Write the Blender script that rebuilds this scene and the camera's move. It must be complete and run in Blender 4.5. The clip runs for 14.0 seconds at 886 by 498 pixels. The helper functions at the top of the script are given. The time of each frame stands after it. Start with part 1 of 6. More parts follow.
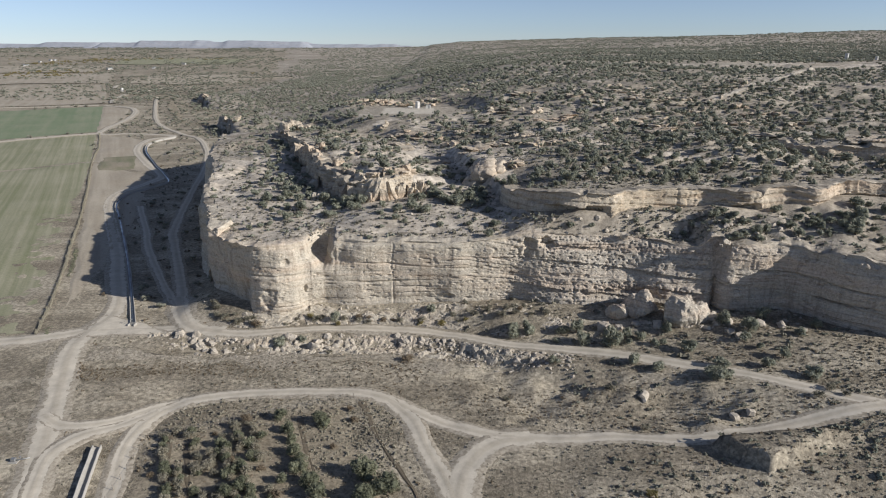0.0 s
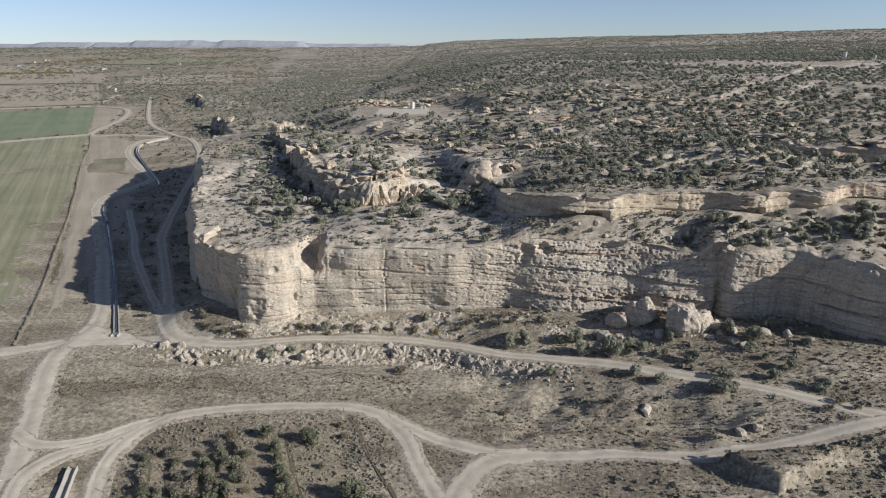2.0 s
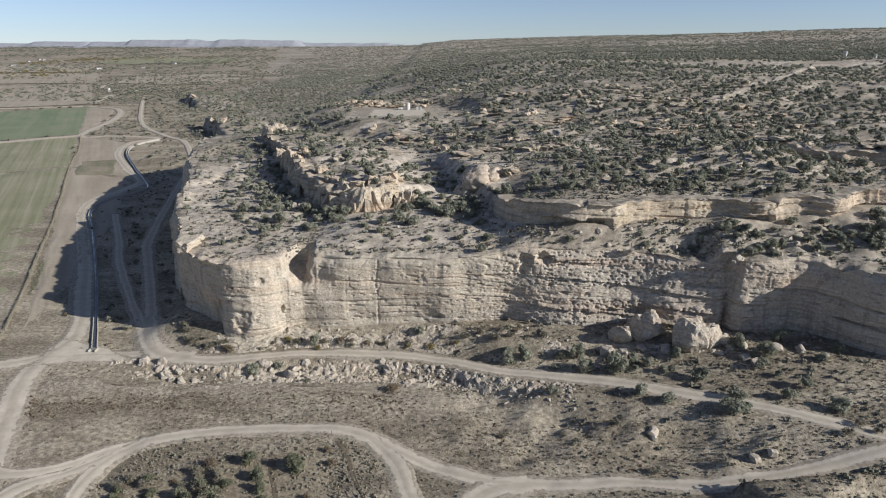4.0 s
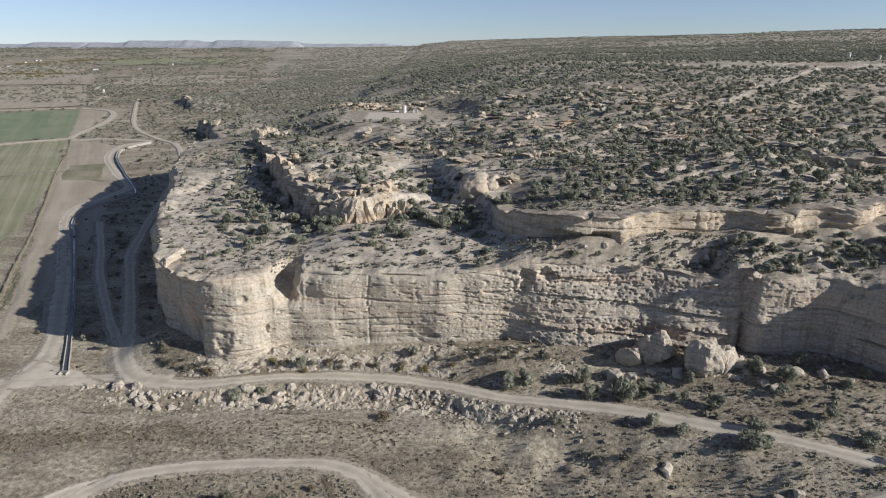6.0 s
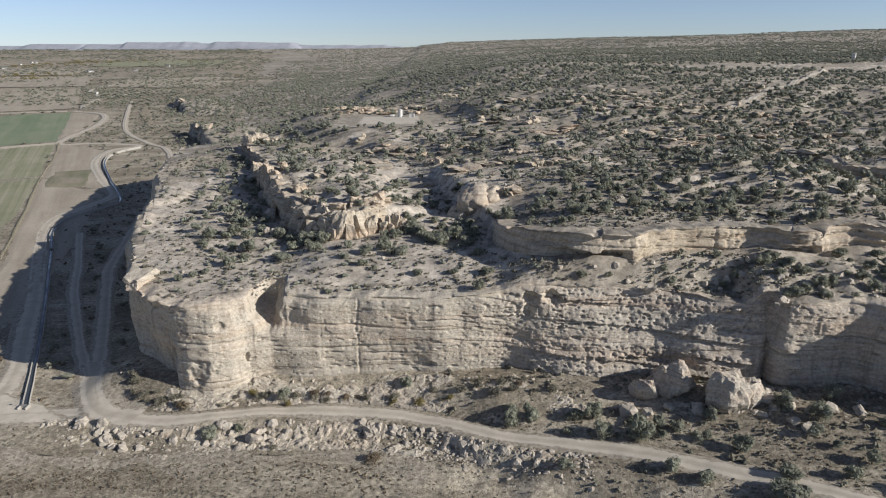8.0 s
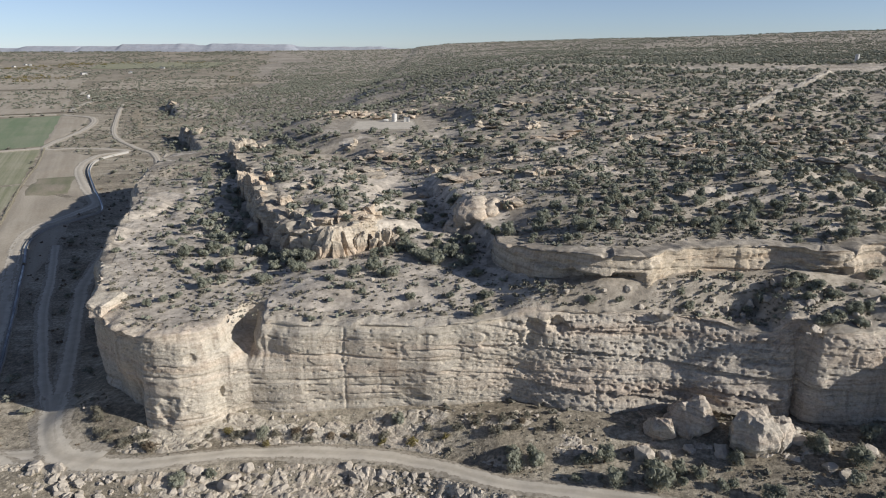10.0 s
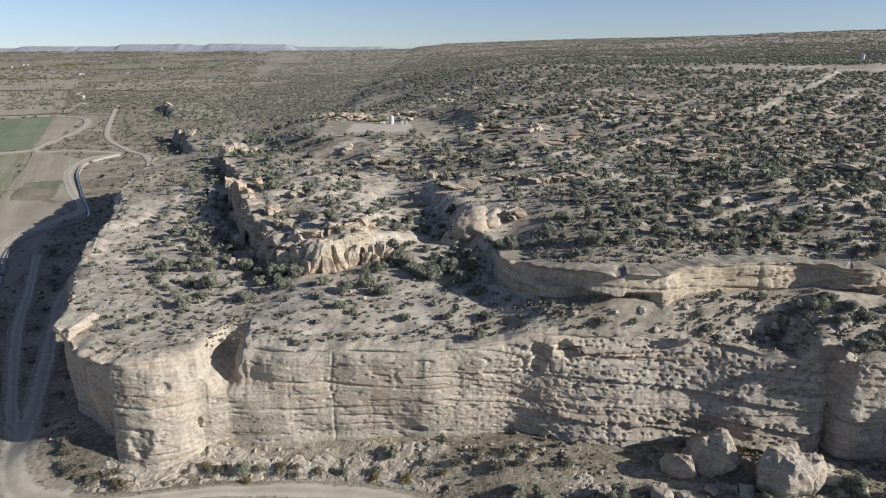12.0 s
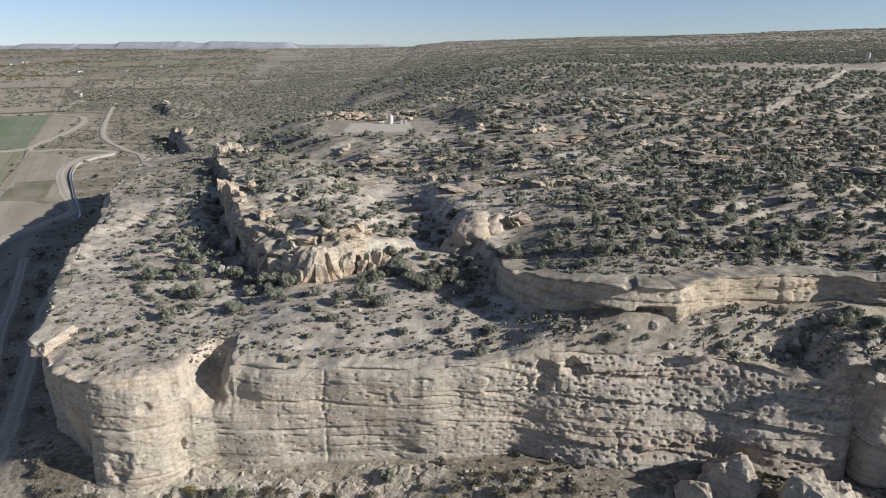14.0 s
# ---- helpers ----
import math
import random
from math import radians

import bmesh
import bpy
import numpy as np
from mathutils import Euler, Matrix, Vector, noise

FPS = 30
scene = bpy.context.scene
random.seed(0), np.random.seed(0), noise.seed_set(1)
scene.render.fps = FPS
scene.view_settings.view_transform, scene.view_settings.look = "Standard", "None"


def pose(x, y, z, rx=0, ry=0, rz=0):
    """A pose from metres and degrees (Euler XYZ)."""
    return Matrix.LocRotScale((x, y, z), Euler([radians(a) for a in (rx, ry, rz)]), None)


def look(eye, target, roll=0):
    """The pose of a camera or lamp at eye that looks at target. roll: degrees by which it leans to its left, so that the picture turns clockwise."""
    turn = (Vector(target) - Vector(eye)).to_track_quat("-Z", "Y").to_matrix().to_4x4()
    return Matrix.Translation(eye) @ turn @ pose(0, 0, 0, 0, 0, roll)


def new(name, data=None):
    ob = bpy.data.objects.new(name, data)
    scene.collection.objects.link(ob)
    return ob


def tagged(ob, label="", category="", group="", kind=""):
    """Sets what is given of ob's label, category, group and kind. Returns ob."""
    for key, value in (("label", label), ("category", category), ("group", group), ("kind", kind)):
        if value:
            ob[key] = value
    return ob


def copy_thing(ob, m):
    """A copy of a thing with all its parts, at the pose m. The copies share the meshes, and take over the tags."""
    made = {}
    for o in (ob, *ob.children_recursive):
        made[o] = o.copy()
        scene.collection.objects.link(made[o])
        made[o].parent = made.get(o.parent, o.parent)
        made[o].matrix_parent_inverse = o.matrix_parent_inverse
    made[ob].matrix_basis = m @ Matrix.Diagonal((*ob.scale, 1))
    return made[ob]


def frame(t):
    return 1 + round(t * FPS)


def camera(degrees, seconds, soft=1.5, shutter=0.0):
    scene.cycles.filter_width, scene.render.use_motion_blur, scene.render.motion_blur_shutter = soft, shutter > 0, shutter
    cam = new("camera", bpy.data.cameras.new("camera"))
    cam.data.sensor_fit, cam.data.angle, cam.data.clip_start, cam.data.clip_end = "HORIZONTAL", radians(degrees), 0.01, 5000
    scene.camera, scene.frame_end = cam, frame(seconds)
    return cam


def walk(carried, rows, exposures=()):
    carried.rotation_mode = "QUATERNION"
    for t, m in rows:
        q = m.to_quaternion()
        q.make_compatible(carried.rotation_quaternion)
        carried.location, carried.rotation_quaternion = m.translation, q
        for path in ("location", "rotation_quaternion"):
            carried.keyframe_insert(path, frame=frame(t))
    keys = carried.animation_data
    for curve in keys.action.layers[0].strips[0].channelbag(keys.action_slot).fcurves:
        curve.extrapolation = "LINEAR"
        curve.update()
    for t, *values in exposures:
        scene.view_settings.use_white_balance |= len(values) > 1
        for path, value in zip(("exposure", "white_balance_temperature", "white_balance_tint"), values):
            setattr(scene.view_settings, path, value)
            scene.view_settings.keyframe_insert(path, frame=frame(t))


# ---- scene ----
cam = camera(68.0, 14.0, soft=1.1)
PATH = [
    (0, (1.185, -3.502, 76.490), (1.186, -1.595, 75.889), -0.0),
    (0.5, (1.400, -2.129, 76.497), (1.403, -0.222, 75.895), -0.1),
    (1, (1.606, -0.662, 76.509), (1.611, 1.245, 75.907), -0.1),
    (1.5, (1.801, 0.985, 76.525), (1.809, 2.892, 75.923), -0.1),
    (2, (1.994, 2.912, 76.541), (2.004, 4.819, 75.938), -0.1),
    (4.5, (2.940, 14.590, 76.641), (2.959, 16.496, 76.036), -0.1),
    (5, (3.161, 17.346, 76.659), (3.181, 19.252, 76.055), -0.1),
    (5.5, (3.417, 20.409, 76.683), (3.438, 22.316, 76.080), -0.2),
    (6, (3.685, 23.692, 76.712), (3.706, 25.599, 76.109), -0.1),
    (6.5, (3.931, 27.171, 76.746), (3.951, 29.078, 76.143), -0.1),
    (7, (4.147, 30.809, 76.783), (4.169, 32.716, 76.180), -0.2),
    (7.5, (4.339, 34.534, 76.821), (4.362, 36.442, 76.219), -0.2),
    (8, (4.530, 38.238, 76.848), (4.554, 40.146, 76.248), -0.2),
    (10.5, (5.565, 56.035, 76.906), (5.597, 57.944, 76.310), -0.3),
    (11, (5.725, 59.077, 76.902), (5.757, 60.985, 76.306), -0.3),
    (11.5, (5.851, 61.854, 76.882), (5.883, 63.763, 76.286), -0.3),
    (12, (5.944, 64.417, 76.845), (5.977, 66.326, 76.249), -0.3),
    (12.5, (6.026, 66.761, 76.795), (6.058, 68.669, 76.197), -0.3),
    (13, (6.088, 68.885, 76.735), (6.122, 70.793, 76.137), -0.3),
    (13.5, (6.144, 70.773, 76.681), (6.178, 72.680, 76.081), -0.3),
    (14, (6.218, 72.494, 76.639), (6.250, 74.401, 76.038), -0.2),
]
walk(cam, [(t, look(eye, target, roll)) for t, eye, target, roll in PATH])

# ---- world, sun, exposure ----
SUN_TO = Vector((0.945, -0.335, 0.435)).normalized()   # towards the sun: low, from the right and a little behind
elev = math.asin(SUN_TO.z)
azim = math.atan2(SUN_TO.x, SUN_TO.y)
world = bpy.data.worlds.new("sky")
scene.world = world
world.use_nodes = True
wn = world.node_tree
wn.nodes.clear()
sky = wn.nodes.new("ShaderNodeTexSky")
sky.sky_type, sky.sun_disc = "NISHITA", False
sky.sun_elevation, sky.sun_rotation = elev, azim
sky.air_density, sky.dust_density, sky.ozone_density = 0.8, 0.15, 3.4
sky.altitude = 1700
bgn = wn.nodes.new("ShaderNodeBackground")
bgn.inputs["Strength"].default_value = 0.094
won = wn.nodes.new("ShaderNodeOutputWorld")
cool = wn.nodes.new("ShaderNodeMix")
cool.data_type, cool.blend_type = "RGBA", "MULTIPLY"
cool.inputs[0].default_value, cool.inputs[7].default_value = 1.0, (0.92, 0.975, 1.10, 1)
pale_sky = wn.nodes.new("ShaderNodeHueSaturation")
pale_sky.inputs["Saturation"].default_value = 0.72
wn.links.new(sky.outputs["Color"], pale_sky.inputs["Color"])
wn.links.new(pale_sky.outputs["Color"], cool.inputs[6])
wn.links.new(cool.outputs[2], bgn.inputs["Color"])
wn.links.new(bgn.outputs["Background"], won.inputs["Surface"])
sun_data = bpy.data.lights.new("sun", "SUN")
sun_data.energy, sun_data.angle, sun_data.color = 5.7, radians(0.6), (1.0, 0.968, 0.925)
sun = new("sun", sun_data)
sun.matrix_world = look((300, -100, 300), Vector((300, -100, 300)) - SUN_TO)
scene.view_settings.exposure = -0.05


# ---- numeric helpers ----
def S(t):
    """Smooth step from 0 to 1."""
    t = np.clip(t, 0.0, 1.0)
    return t * t * (3 - 2 * t)


def hash2(i, j, seed=0):
    n = (i.astype(np.int64) * 374761393 + j.astype(np.int64) * 668265263 + seed * 1274126177) & 0x7FFFFFFF
    n = ((n ^ (n >> 13)) * 1103515245) & 0x7FFFFFFF
    n = ((n ^ (n >> 16)) * 12345679) & 0x7FFFFFFF
    return (n ^ (n >> 11)) % 100003 / 100003.0


def vn(x, y, seed=0):
    """Value noise, -1 to 1."""
    x, y = np.asarray(x, float), np.asarray(y, float)
    i, j = np.floor(x), np.floor(y)
    a, b = x - i, y - j
    a, b = a * a * (3 - 2 * a), b * b * (3 - 2 * b)
    top_ = hash2(i, j, seed) * (1 - a) + hash2(i + 1, j, seed) * a
    low_ = hash2(i, j + 1, seed) * (1 - a) + hash2(i + 1, j + 1, seed) * a
    return (top_ * (1 - b) + low_ * b) * 2 - 1


def fbm(x, y, octaves=4, seed=0, gain=0.5):
    x, y = np.asarray(x, float), np.asarray(y, float)
    total, amp = 0.0, 1.0
    for k in range(octaves):
        total = total + amp * vn(x * 2 ** k + 17.3 * k, y * 2 ** k - 9.1 * k, seed + k)
        amp *= gain
    return total


def pits(x, y, seed, keep=0.5):
    """Round hollows on a jittered lattice: 1 in a hollow's middle, 0 outside."""
    i, j = np.floor(x), np.floor(y)
    best = np.zeros_like(x)
    for a in (-1, 0, 1):
        for b in (-1, 0, 1):
            ci, cj = i + a, j + b
            px, py = ci + 0.15 + 0.7 * hash2(ci, cj, seed), cj + 0.15 + 0.7 * hash2(ci, cj, seed + 1)
            r = 0.2 + 0.35 * hash2(ci, cj, seed + 2)
            on = hash2(ci, cj, seed + 3) < keep
            d = np.hypot(x - px, (y - py) * 1.2) / r
            best = np.maximum(best, np.where(on, np.clip(1.7 * (1 - d), 0, 1), 0))
    return best


def facets(x, y, seed):
    """Broken rock: cells that each have their own height and tilt, about -1 to 1."""
    i, j = np.floor(x), np.floor(y)
    best, val = np.full(np.shape(x), 9.0), np.zeros(np.shape(x))
    for a in (-1, 0, 1):
        for b in (-1, 0, 1):
            ci, cj = i + a, j + b
            dx, dy = x - ci - hash2(ci, cj, seed), y - cj - hash2(ci, cj, seed + 1)
            d = np.hypot(dx, dy)
            v = 2 * hash2(ci, cj, seed + 2) - 1 + 1.6 * (hash2(ci, cj, seed + 3) - 0.5) * dx + 1.6 * (hash2(ci, cj, seed + 4) - 0.5) * dy
            val = np.where(d < best, v, val)
            best = np.minimum(best, d)
    return val


def smooth_line(points, step):
    """A rounded line through plan points, cut into even steps."""
    p = np.array(points, float)
    q = np.vstack([2 * p[0] - p[1], p, 2 * p[-1] - p[-2]])
    out = []
    for k in range(1, len(q) - 2):
        n = max(2, int(np.linalg.norm(q[k + 1] - q[k]) / step * 2))
        for t in np.linspace(0, 1, n, endpoint=False):
            out.append(0.5 * (2 * q[k] + (q[k + 1] - q[k - 1]) * t + (2 * q[k - 1] - 5 * q[k] + 4 * q[k + 1] - q[k + 2]) * t ** 2
                              + (3 * q[k] - q[k - 1] - 3 * q[k + 1] + q[k + 2]) * t ** 3))
    out = np.array(out + [p[-1]])
    run = np.concatenate([[0], np.cumsum(np.linalg.norm(np.diff(out, axis=0), axis=1))])
    s = np.linspace(0, run[-1], max(2, int(run[-1] / step) + 1))
    return np.stack([np.interp(s, run, out[:, 0]), np.interp(s, run, out[:, 1])], 1)


def near_line(x, y, line):
    """Distance from plan places to a line."""
    x, y = np.asarray(x, float), np.asarray(y, float)
    best = np.full(x.shape, 1e9)
    for a, b in zip(line[:-1], line[1:]):
        d = b - a
        t = np.clip(((x - a[0]) * d[0] + (y - a[1]) * d[1]) / max(1e-9, d @ d), 0, 1)
        best = np.minimum(best, np.hypot(x - a[0] - t * d[0], y - a[1] - t * d[1]))
    return best


def inside(x, y, poly):
    x, y = np.asarray(x, float), np.asarray(y, float)
    odd = np.zeros(x.shape, bool)
    for (ax, ay), (bx, by) in zip(poly, np.roll(poly, -1, axis=0)):
        if ay != by:
            odd ^= ((ay > y) != (by > y)) & (x < (bx - ax) * (y - ay) / (by - ay) + ax)
    return odd


def mesh_from(name, verts, quads, material, smooth=True):
    """A mesh from arrays of places and of four- or three-cornered faces."""
    verts, quads = np.asarray(verts, np.float32), np.asarray(quads, np.int32)
    me = bpy.data.meshes.new(name)
    n, k = quads.shape
    me.vertices.add(len(verts))
    me.vertices.foreach_set("co", verts.ravel())
    me.loops.add(n * k)
    me.loops.foreach_set("vertex_index", quads.ravel())
    me.polygons.add(n)
    me.polygons.foreach_set("loop_start", np.arange(0, n * k, k, dtype=np.int32))
    me.polygons.foreach_set("use_smooth", np.full(n, smooth))
    me.update(calc_edges=True)
    me.validate()
    me.materials.append(material)
    return me


def grid_faces(rows, cols, keep=None):
    idx = np.arange(rows * cols).reshape(rows, cols)
    q = np.stack([idx[:-1, :-1], idx[:-1, 1:], idx[1:, 1:], idx[1:, :-1]], -1)
    return q[keep] if keep is not None else q.reshape(-1, 4)


def part(name, me, parent, label=""):
    ob = new(name, me)
    ob.parent = parent
    return tagged(ob, label)


def thing(name, label, category, group="", kind="", me=None):
    return tagged(new(name, me), label, category, group, kind)


# ---- materials ----
def base_material(name, rough=0.95):
    m = bpy.data.materials.new(name)
    m.use_nodes = True
    nt = m.node_tree
    b = nt.nodes["Principled BSDF"]
    b.inputs["Roughness"].default_value = rough
    b.inputs["Specular IOR Level"].default_value = 0.15
    return m, nt, b


def node_noise(nt, vec, scale, detail=4.0, rough=0.6):
    n = nt.nodes.new("ShaderNodeTexNoise")
    n.inputs["Scale"].default_value, n.inputs["Detail"].default_value, n.inputs["Roughness"].default_value = scale, detail, rough
    nt.links.new(vec, n.inputs["Vector"])
    return n.outputs["Fac"]


def node_ramp(nt, fac, stops):
    r = nt.nodes.new("ShaderNodeValToRGB")
    r.color_ramp.elements[0].position, r.color_ramp.elements[0].color = stops[0][0], (*stops[0][1], 1)
    r.color_ramp.elements[1].position, r.color_ramp.elements[1].color = stops[-1][0], (*stops[-1][1], 1)
    for pos, col in stops[1:-1]:
        r.color_ramp.elements.new(pos).color = (*col, 1)
    nt.links.new(fac, r.inputs["Fac"])
    return r.outputs["Color"]


def node_mix(nt, fac, a, b, blend="MIX"):
    n = nt.nodes.new("ShaderNodeMix")
    n.data_type, n.blend_type = "RGBA", blend
    for sock, val in ((n.inputs[0], fac), (n.inputs[6], a), (n.inputs[7], b)):
        if isinstance(val, (int, float)):
            sock.default_value = val
        elif isinstance(val, tuple):
            sock.default_value = (*val, 1)
        else:
            nt.links.new(val, sock)
    return n.outputs[2]


def node_map(nt, vec, scale):
    n = nt.nodes.new("ShaderNodeMapping")
    n.inputs["Scale"].default_value = scale
    nt.links.new(vec, n.inputs["Vector"])
    return n.outputs["Vector"]


def node_bump(nt, bsdf, height, strength, distance):
    n = nt.nodes.new("ShaderNodeBump")
    n.inputs["Strength"].default_value, n.inputs["Distance"].default_value = strength, distance
    nt.links.new(height, n.inputs["Height"])
    nt.links.new(n.outputs["Normal"], bsdf.inputs["Normal"])


def position(nt):
    return nt.nodes.new("ShaderNodeNewGeometry").outputs["Position"]


def earth(name, pale, mid, dark, big=0.03, small=0.6, speck=2.2, speck_share=0.55, bump=0.25, mottle=0.55, drift=False):
    """Bare soil and dry growth: broad patches, smaller stains and dark specks."""
    m, nt, b = base_material(name)
    pos = position(nt)
    broad = node_ramp(nt, node_noise(nt, pos, big, 5), [(0.35, pale), (0.65, mid)])
    fine = node_ramp(nt, node_noise(nt, pos, small, 5, 0.7), [(0.38, (mottle, mottle, mottle)), (0.66, (1.12, 1.12, 1.12))])
    col = node_mix(nt, 1.0, broad, fine, "MULTIPLY")
    spk = node_ramp(nt, node_noise(nt, pos, speck, 3, 0.6), [(speck_share, (0, 0, 0)), (speck_share + 0.08, (1, 1, 1))])
    if drift:
        # growth gathers in drifts along the slope and leaves sandy patches bare
        where = node_ramp(nt, node_noise(nt, node_map(nt, pos, (0.028, 0.08, 0.03)), 1.0, 6, 0.62), [(0.43, (0.12, 0.12, 0.12)), (0.56, (1, 1, 1))])
        spk = node_mix(nt, 1.0, spk, where, "MULTIPLY")
        col = node_mix(nt, 1.0, col, node_ramp(nt, node_noise(nt, node_map(nt, pos, (0.028, 0.08, 0.03)), 1.0, 6, 0.62), [(0.41, (1.22, 1.21, 1.19)), (0.58, (0.82, 0.80, 0.77))]), "MULTIPLY")
    col = node_mix(nt, spk, col, dark)
    wide = node_ramp(nt, node_noise(nt, pos, 0.005, 4, 0.6), [(0.36, (0.86, 0.855, 0.845)), (0.64, (1.13, 1.125, 1.11))])
    col = node_mix(nt, 0.9, col, wide, "MULTIPLY")
    nt.links.new(col, b.inputs["Base Color"])
    node_bump(nt, b, node_noise(nt, pos, 3.0, 5, 0.7), bump, 0.25)
    return m


def sandstone(name, pale, mid, dark, bed=1.6, bump=0.6):
    """Bedded sandstone: thin tilted bands, dark streaks of varnish, grain with pit shade painted on."""
    m, nt, b = base_material(name, 0.92)
    pos = position(nt)
    bands = node_noise(nt, node_map(nt, pos, (0.05, 0.05, bed)), 1.0, 5, 0.6)
    col = node_ramp(nt, bands, [(0.32, dark), (0.45, mid), (0.68, pale)])
    streak = node_ramp(nt, node_noise(nt, node_map(nt, pos, (0.7, 0.7, 0.05)), 1.0, 4, 0.6), [(0.30, (0.66, 0.62, 0.60)), (0.5, (1, 1, 1))])
    col = node_mix(nt, 0.8, col, streak, "MULTIPLY")
    grain = node_ramp(nt, node_noise(nt, pos, 1.8, 6, 0.75), [(0.3, (0.66, 0.65, 0.64)), (0.62, (1.1, 1.1, 1.1))])
    col = node_mix(nt, 1.0, col, grain, "MULTIPLY")
    lamina = node_ramp(nt, node_noise(nt, node_map(nt, pos, (0.12, 0.12, 5.0)), 1.0, 4, 0.65), [(0.36, (0.92, 0.915, 0.91)), (0.52, (1.02, 1.02, 1.02))])
    col = node_mix(nt, 0.8, col, lamina, "MULTIPLY")
    # dark spots painted in for the shade inside small pits
    pock = node_ramp(nt, node_noise(nt, node_map(nt, pos, (0.9, 0.9, 1.5)), 1.0, 3, 0.55), [(0.66, (1, 1, 1)), (0.72, (0.5, 0.47, 0.45))])
    col = node_mix(nt, 0.8, col, pock, "MULTIPLY")
    hue = node_ramp(nt, node_noise(nt, node_map(nt, pos, (0.02, 0.02, 0.28)), 1.0, 4, 0.6), [(0.36, (1.03, 0.97, 0.935)), (0.5, (1, 1, 1)), (0.64, (0.96, 0.975, 0.98))])
    col = node_mix(nt, 1.0, col, hue, "MULTIPLY")
    nt.links.new(col, b.inputs["Base Color"])
    node_bump(nt, b, node_noise(nt, node_map(nt, pos, (1, 1, 2.2)), 1.3, 8, 0.72), bump, 0.5)
    return m


def foliage(name, dark, light, random_from="Random"):
    m, nt, b = base_material(name, 0.85)
    info = nt.nodes.new("ShaderNodeObjectInfo").outputs["Random"]
    isle = nt.nodes.new("ShaderNodeNewGeometry").outputs["Random Per Island"]
    avg = nt.nodes.new("ShaderNodeMath")
    avg.operation = "ADD"
    half_a, half_b = nt.nodes.new("ShaderNodeMath"), nt.nodes.new("ShaderNodeMath")
    for hn, src in ((half_a, info), (half_b, isle)):
        hn.operation = "MULTIPLY"
        hn.inputs[1].default_value = 0.5
        nt.links.new(src, hn.inputs[0])
    nt.links.new(half_a.outputs[0], avg.inputs[0])
    nt.links.new(half_b.outputs[0], avg.inputs[1])
    col = node_ramp(nt, avg.outputs[0], [(0.15, dark), (0.85, light)])
    leaf = node_ramp(nt, node_noise(nt, position(nt), 6.0, 3), [(0.3, (0.75, 0.75, 0.75)), (0.7, (1.18, 1.18, 1.13))])
    tint = node_mix(nt, 1.0, col, leaf, "MULTIPLY")
    nt.links.new(tint, b.inputs["Base Color"])
    # thin leaves let some light through
    glow_through = nt.nodes.new("ShaderNodeBsdfTranslucent")
    nt.links.new(tint, glow_through.inputs["Color"])
    both = nt.nodes.new("ShaderNodeMixShader")
    both.inputs[0].default_value = 0.4
    nt.links.new(b.outputs["BSDF"], both.inputs[1])
    nt.links.new(glow_through.outputs["BSDF"], both.inputs[2])
    nt.links.new(both.outputs["Shader"], nt.nodes["Material Output"].inputs["Surface"])
    return m


def plain(name, colour, rough=0.8, metal=0.0, wear=0.25, scale=2.0):
    m, nt, b = base_material(name, rough)
    b.inputs["Metallic"].default_value = metal
    dim = tuple(c * (1 - wear) for c in colour)
    pos = position(nt)
    col = node_ramp(nt, node_noise(nt, pos, scale, 6, 0.7), [(0.3, dim), (0.65, colour)])
    nt.links.new(col, b.inputs["Base Color"])
    node_bump(nt, b, node_noise(nt, pos, scale * 4, 4), 0.15, 0.05)
    return m


def crop(name, a, b_col, row_scale, angle):
    """A field: rows, patches and thin spots."""
    m, nt, b = base_material(name)
    pos = position(nt)
    rot = nt.nodes.new("ShaderNodeMapping")
    rot.inputs["Rotation"].default_value = (0, 0, angle)
    nt.links.new(pos, rot.inputs["Vector"])
    rows = node_noise(nt, node_map(nt, rot.outputs["Vector"], (row_scale, 0.004, 1)), 1.0, 3, 0.6)
    patch = node_noise(nt, pos, 0.025, 5, 0.65)
    mixf = node_ramp(nt, node_mix(nt, 0.62, patch, rows), [(0.38, (0, 0, 0)), (0.62, (1, 1, 1))])
    col = node_mix(nt, mixf, a, b_col)
    fine = node_ramp(nt, node_noise(nt, pos, 1.2, 4, 0.7), [(0.3, (0.8, 0.8, 0.8)), (0.7, (1.08, 1.08, 1.08))])
    nt.links.new(node_mix(nt, 1.0, col, fine, "MULTIPLY"), b.inputs["Base Color"])
    return m


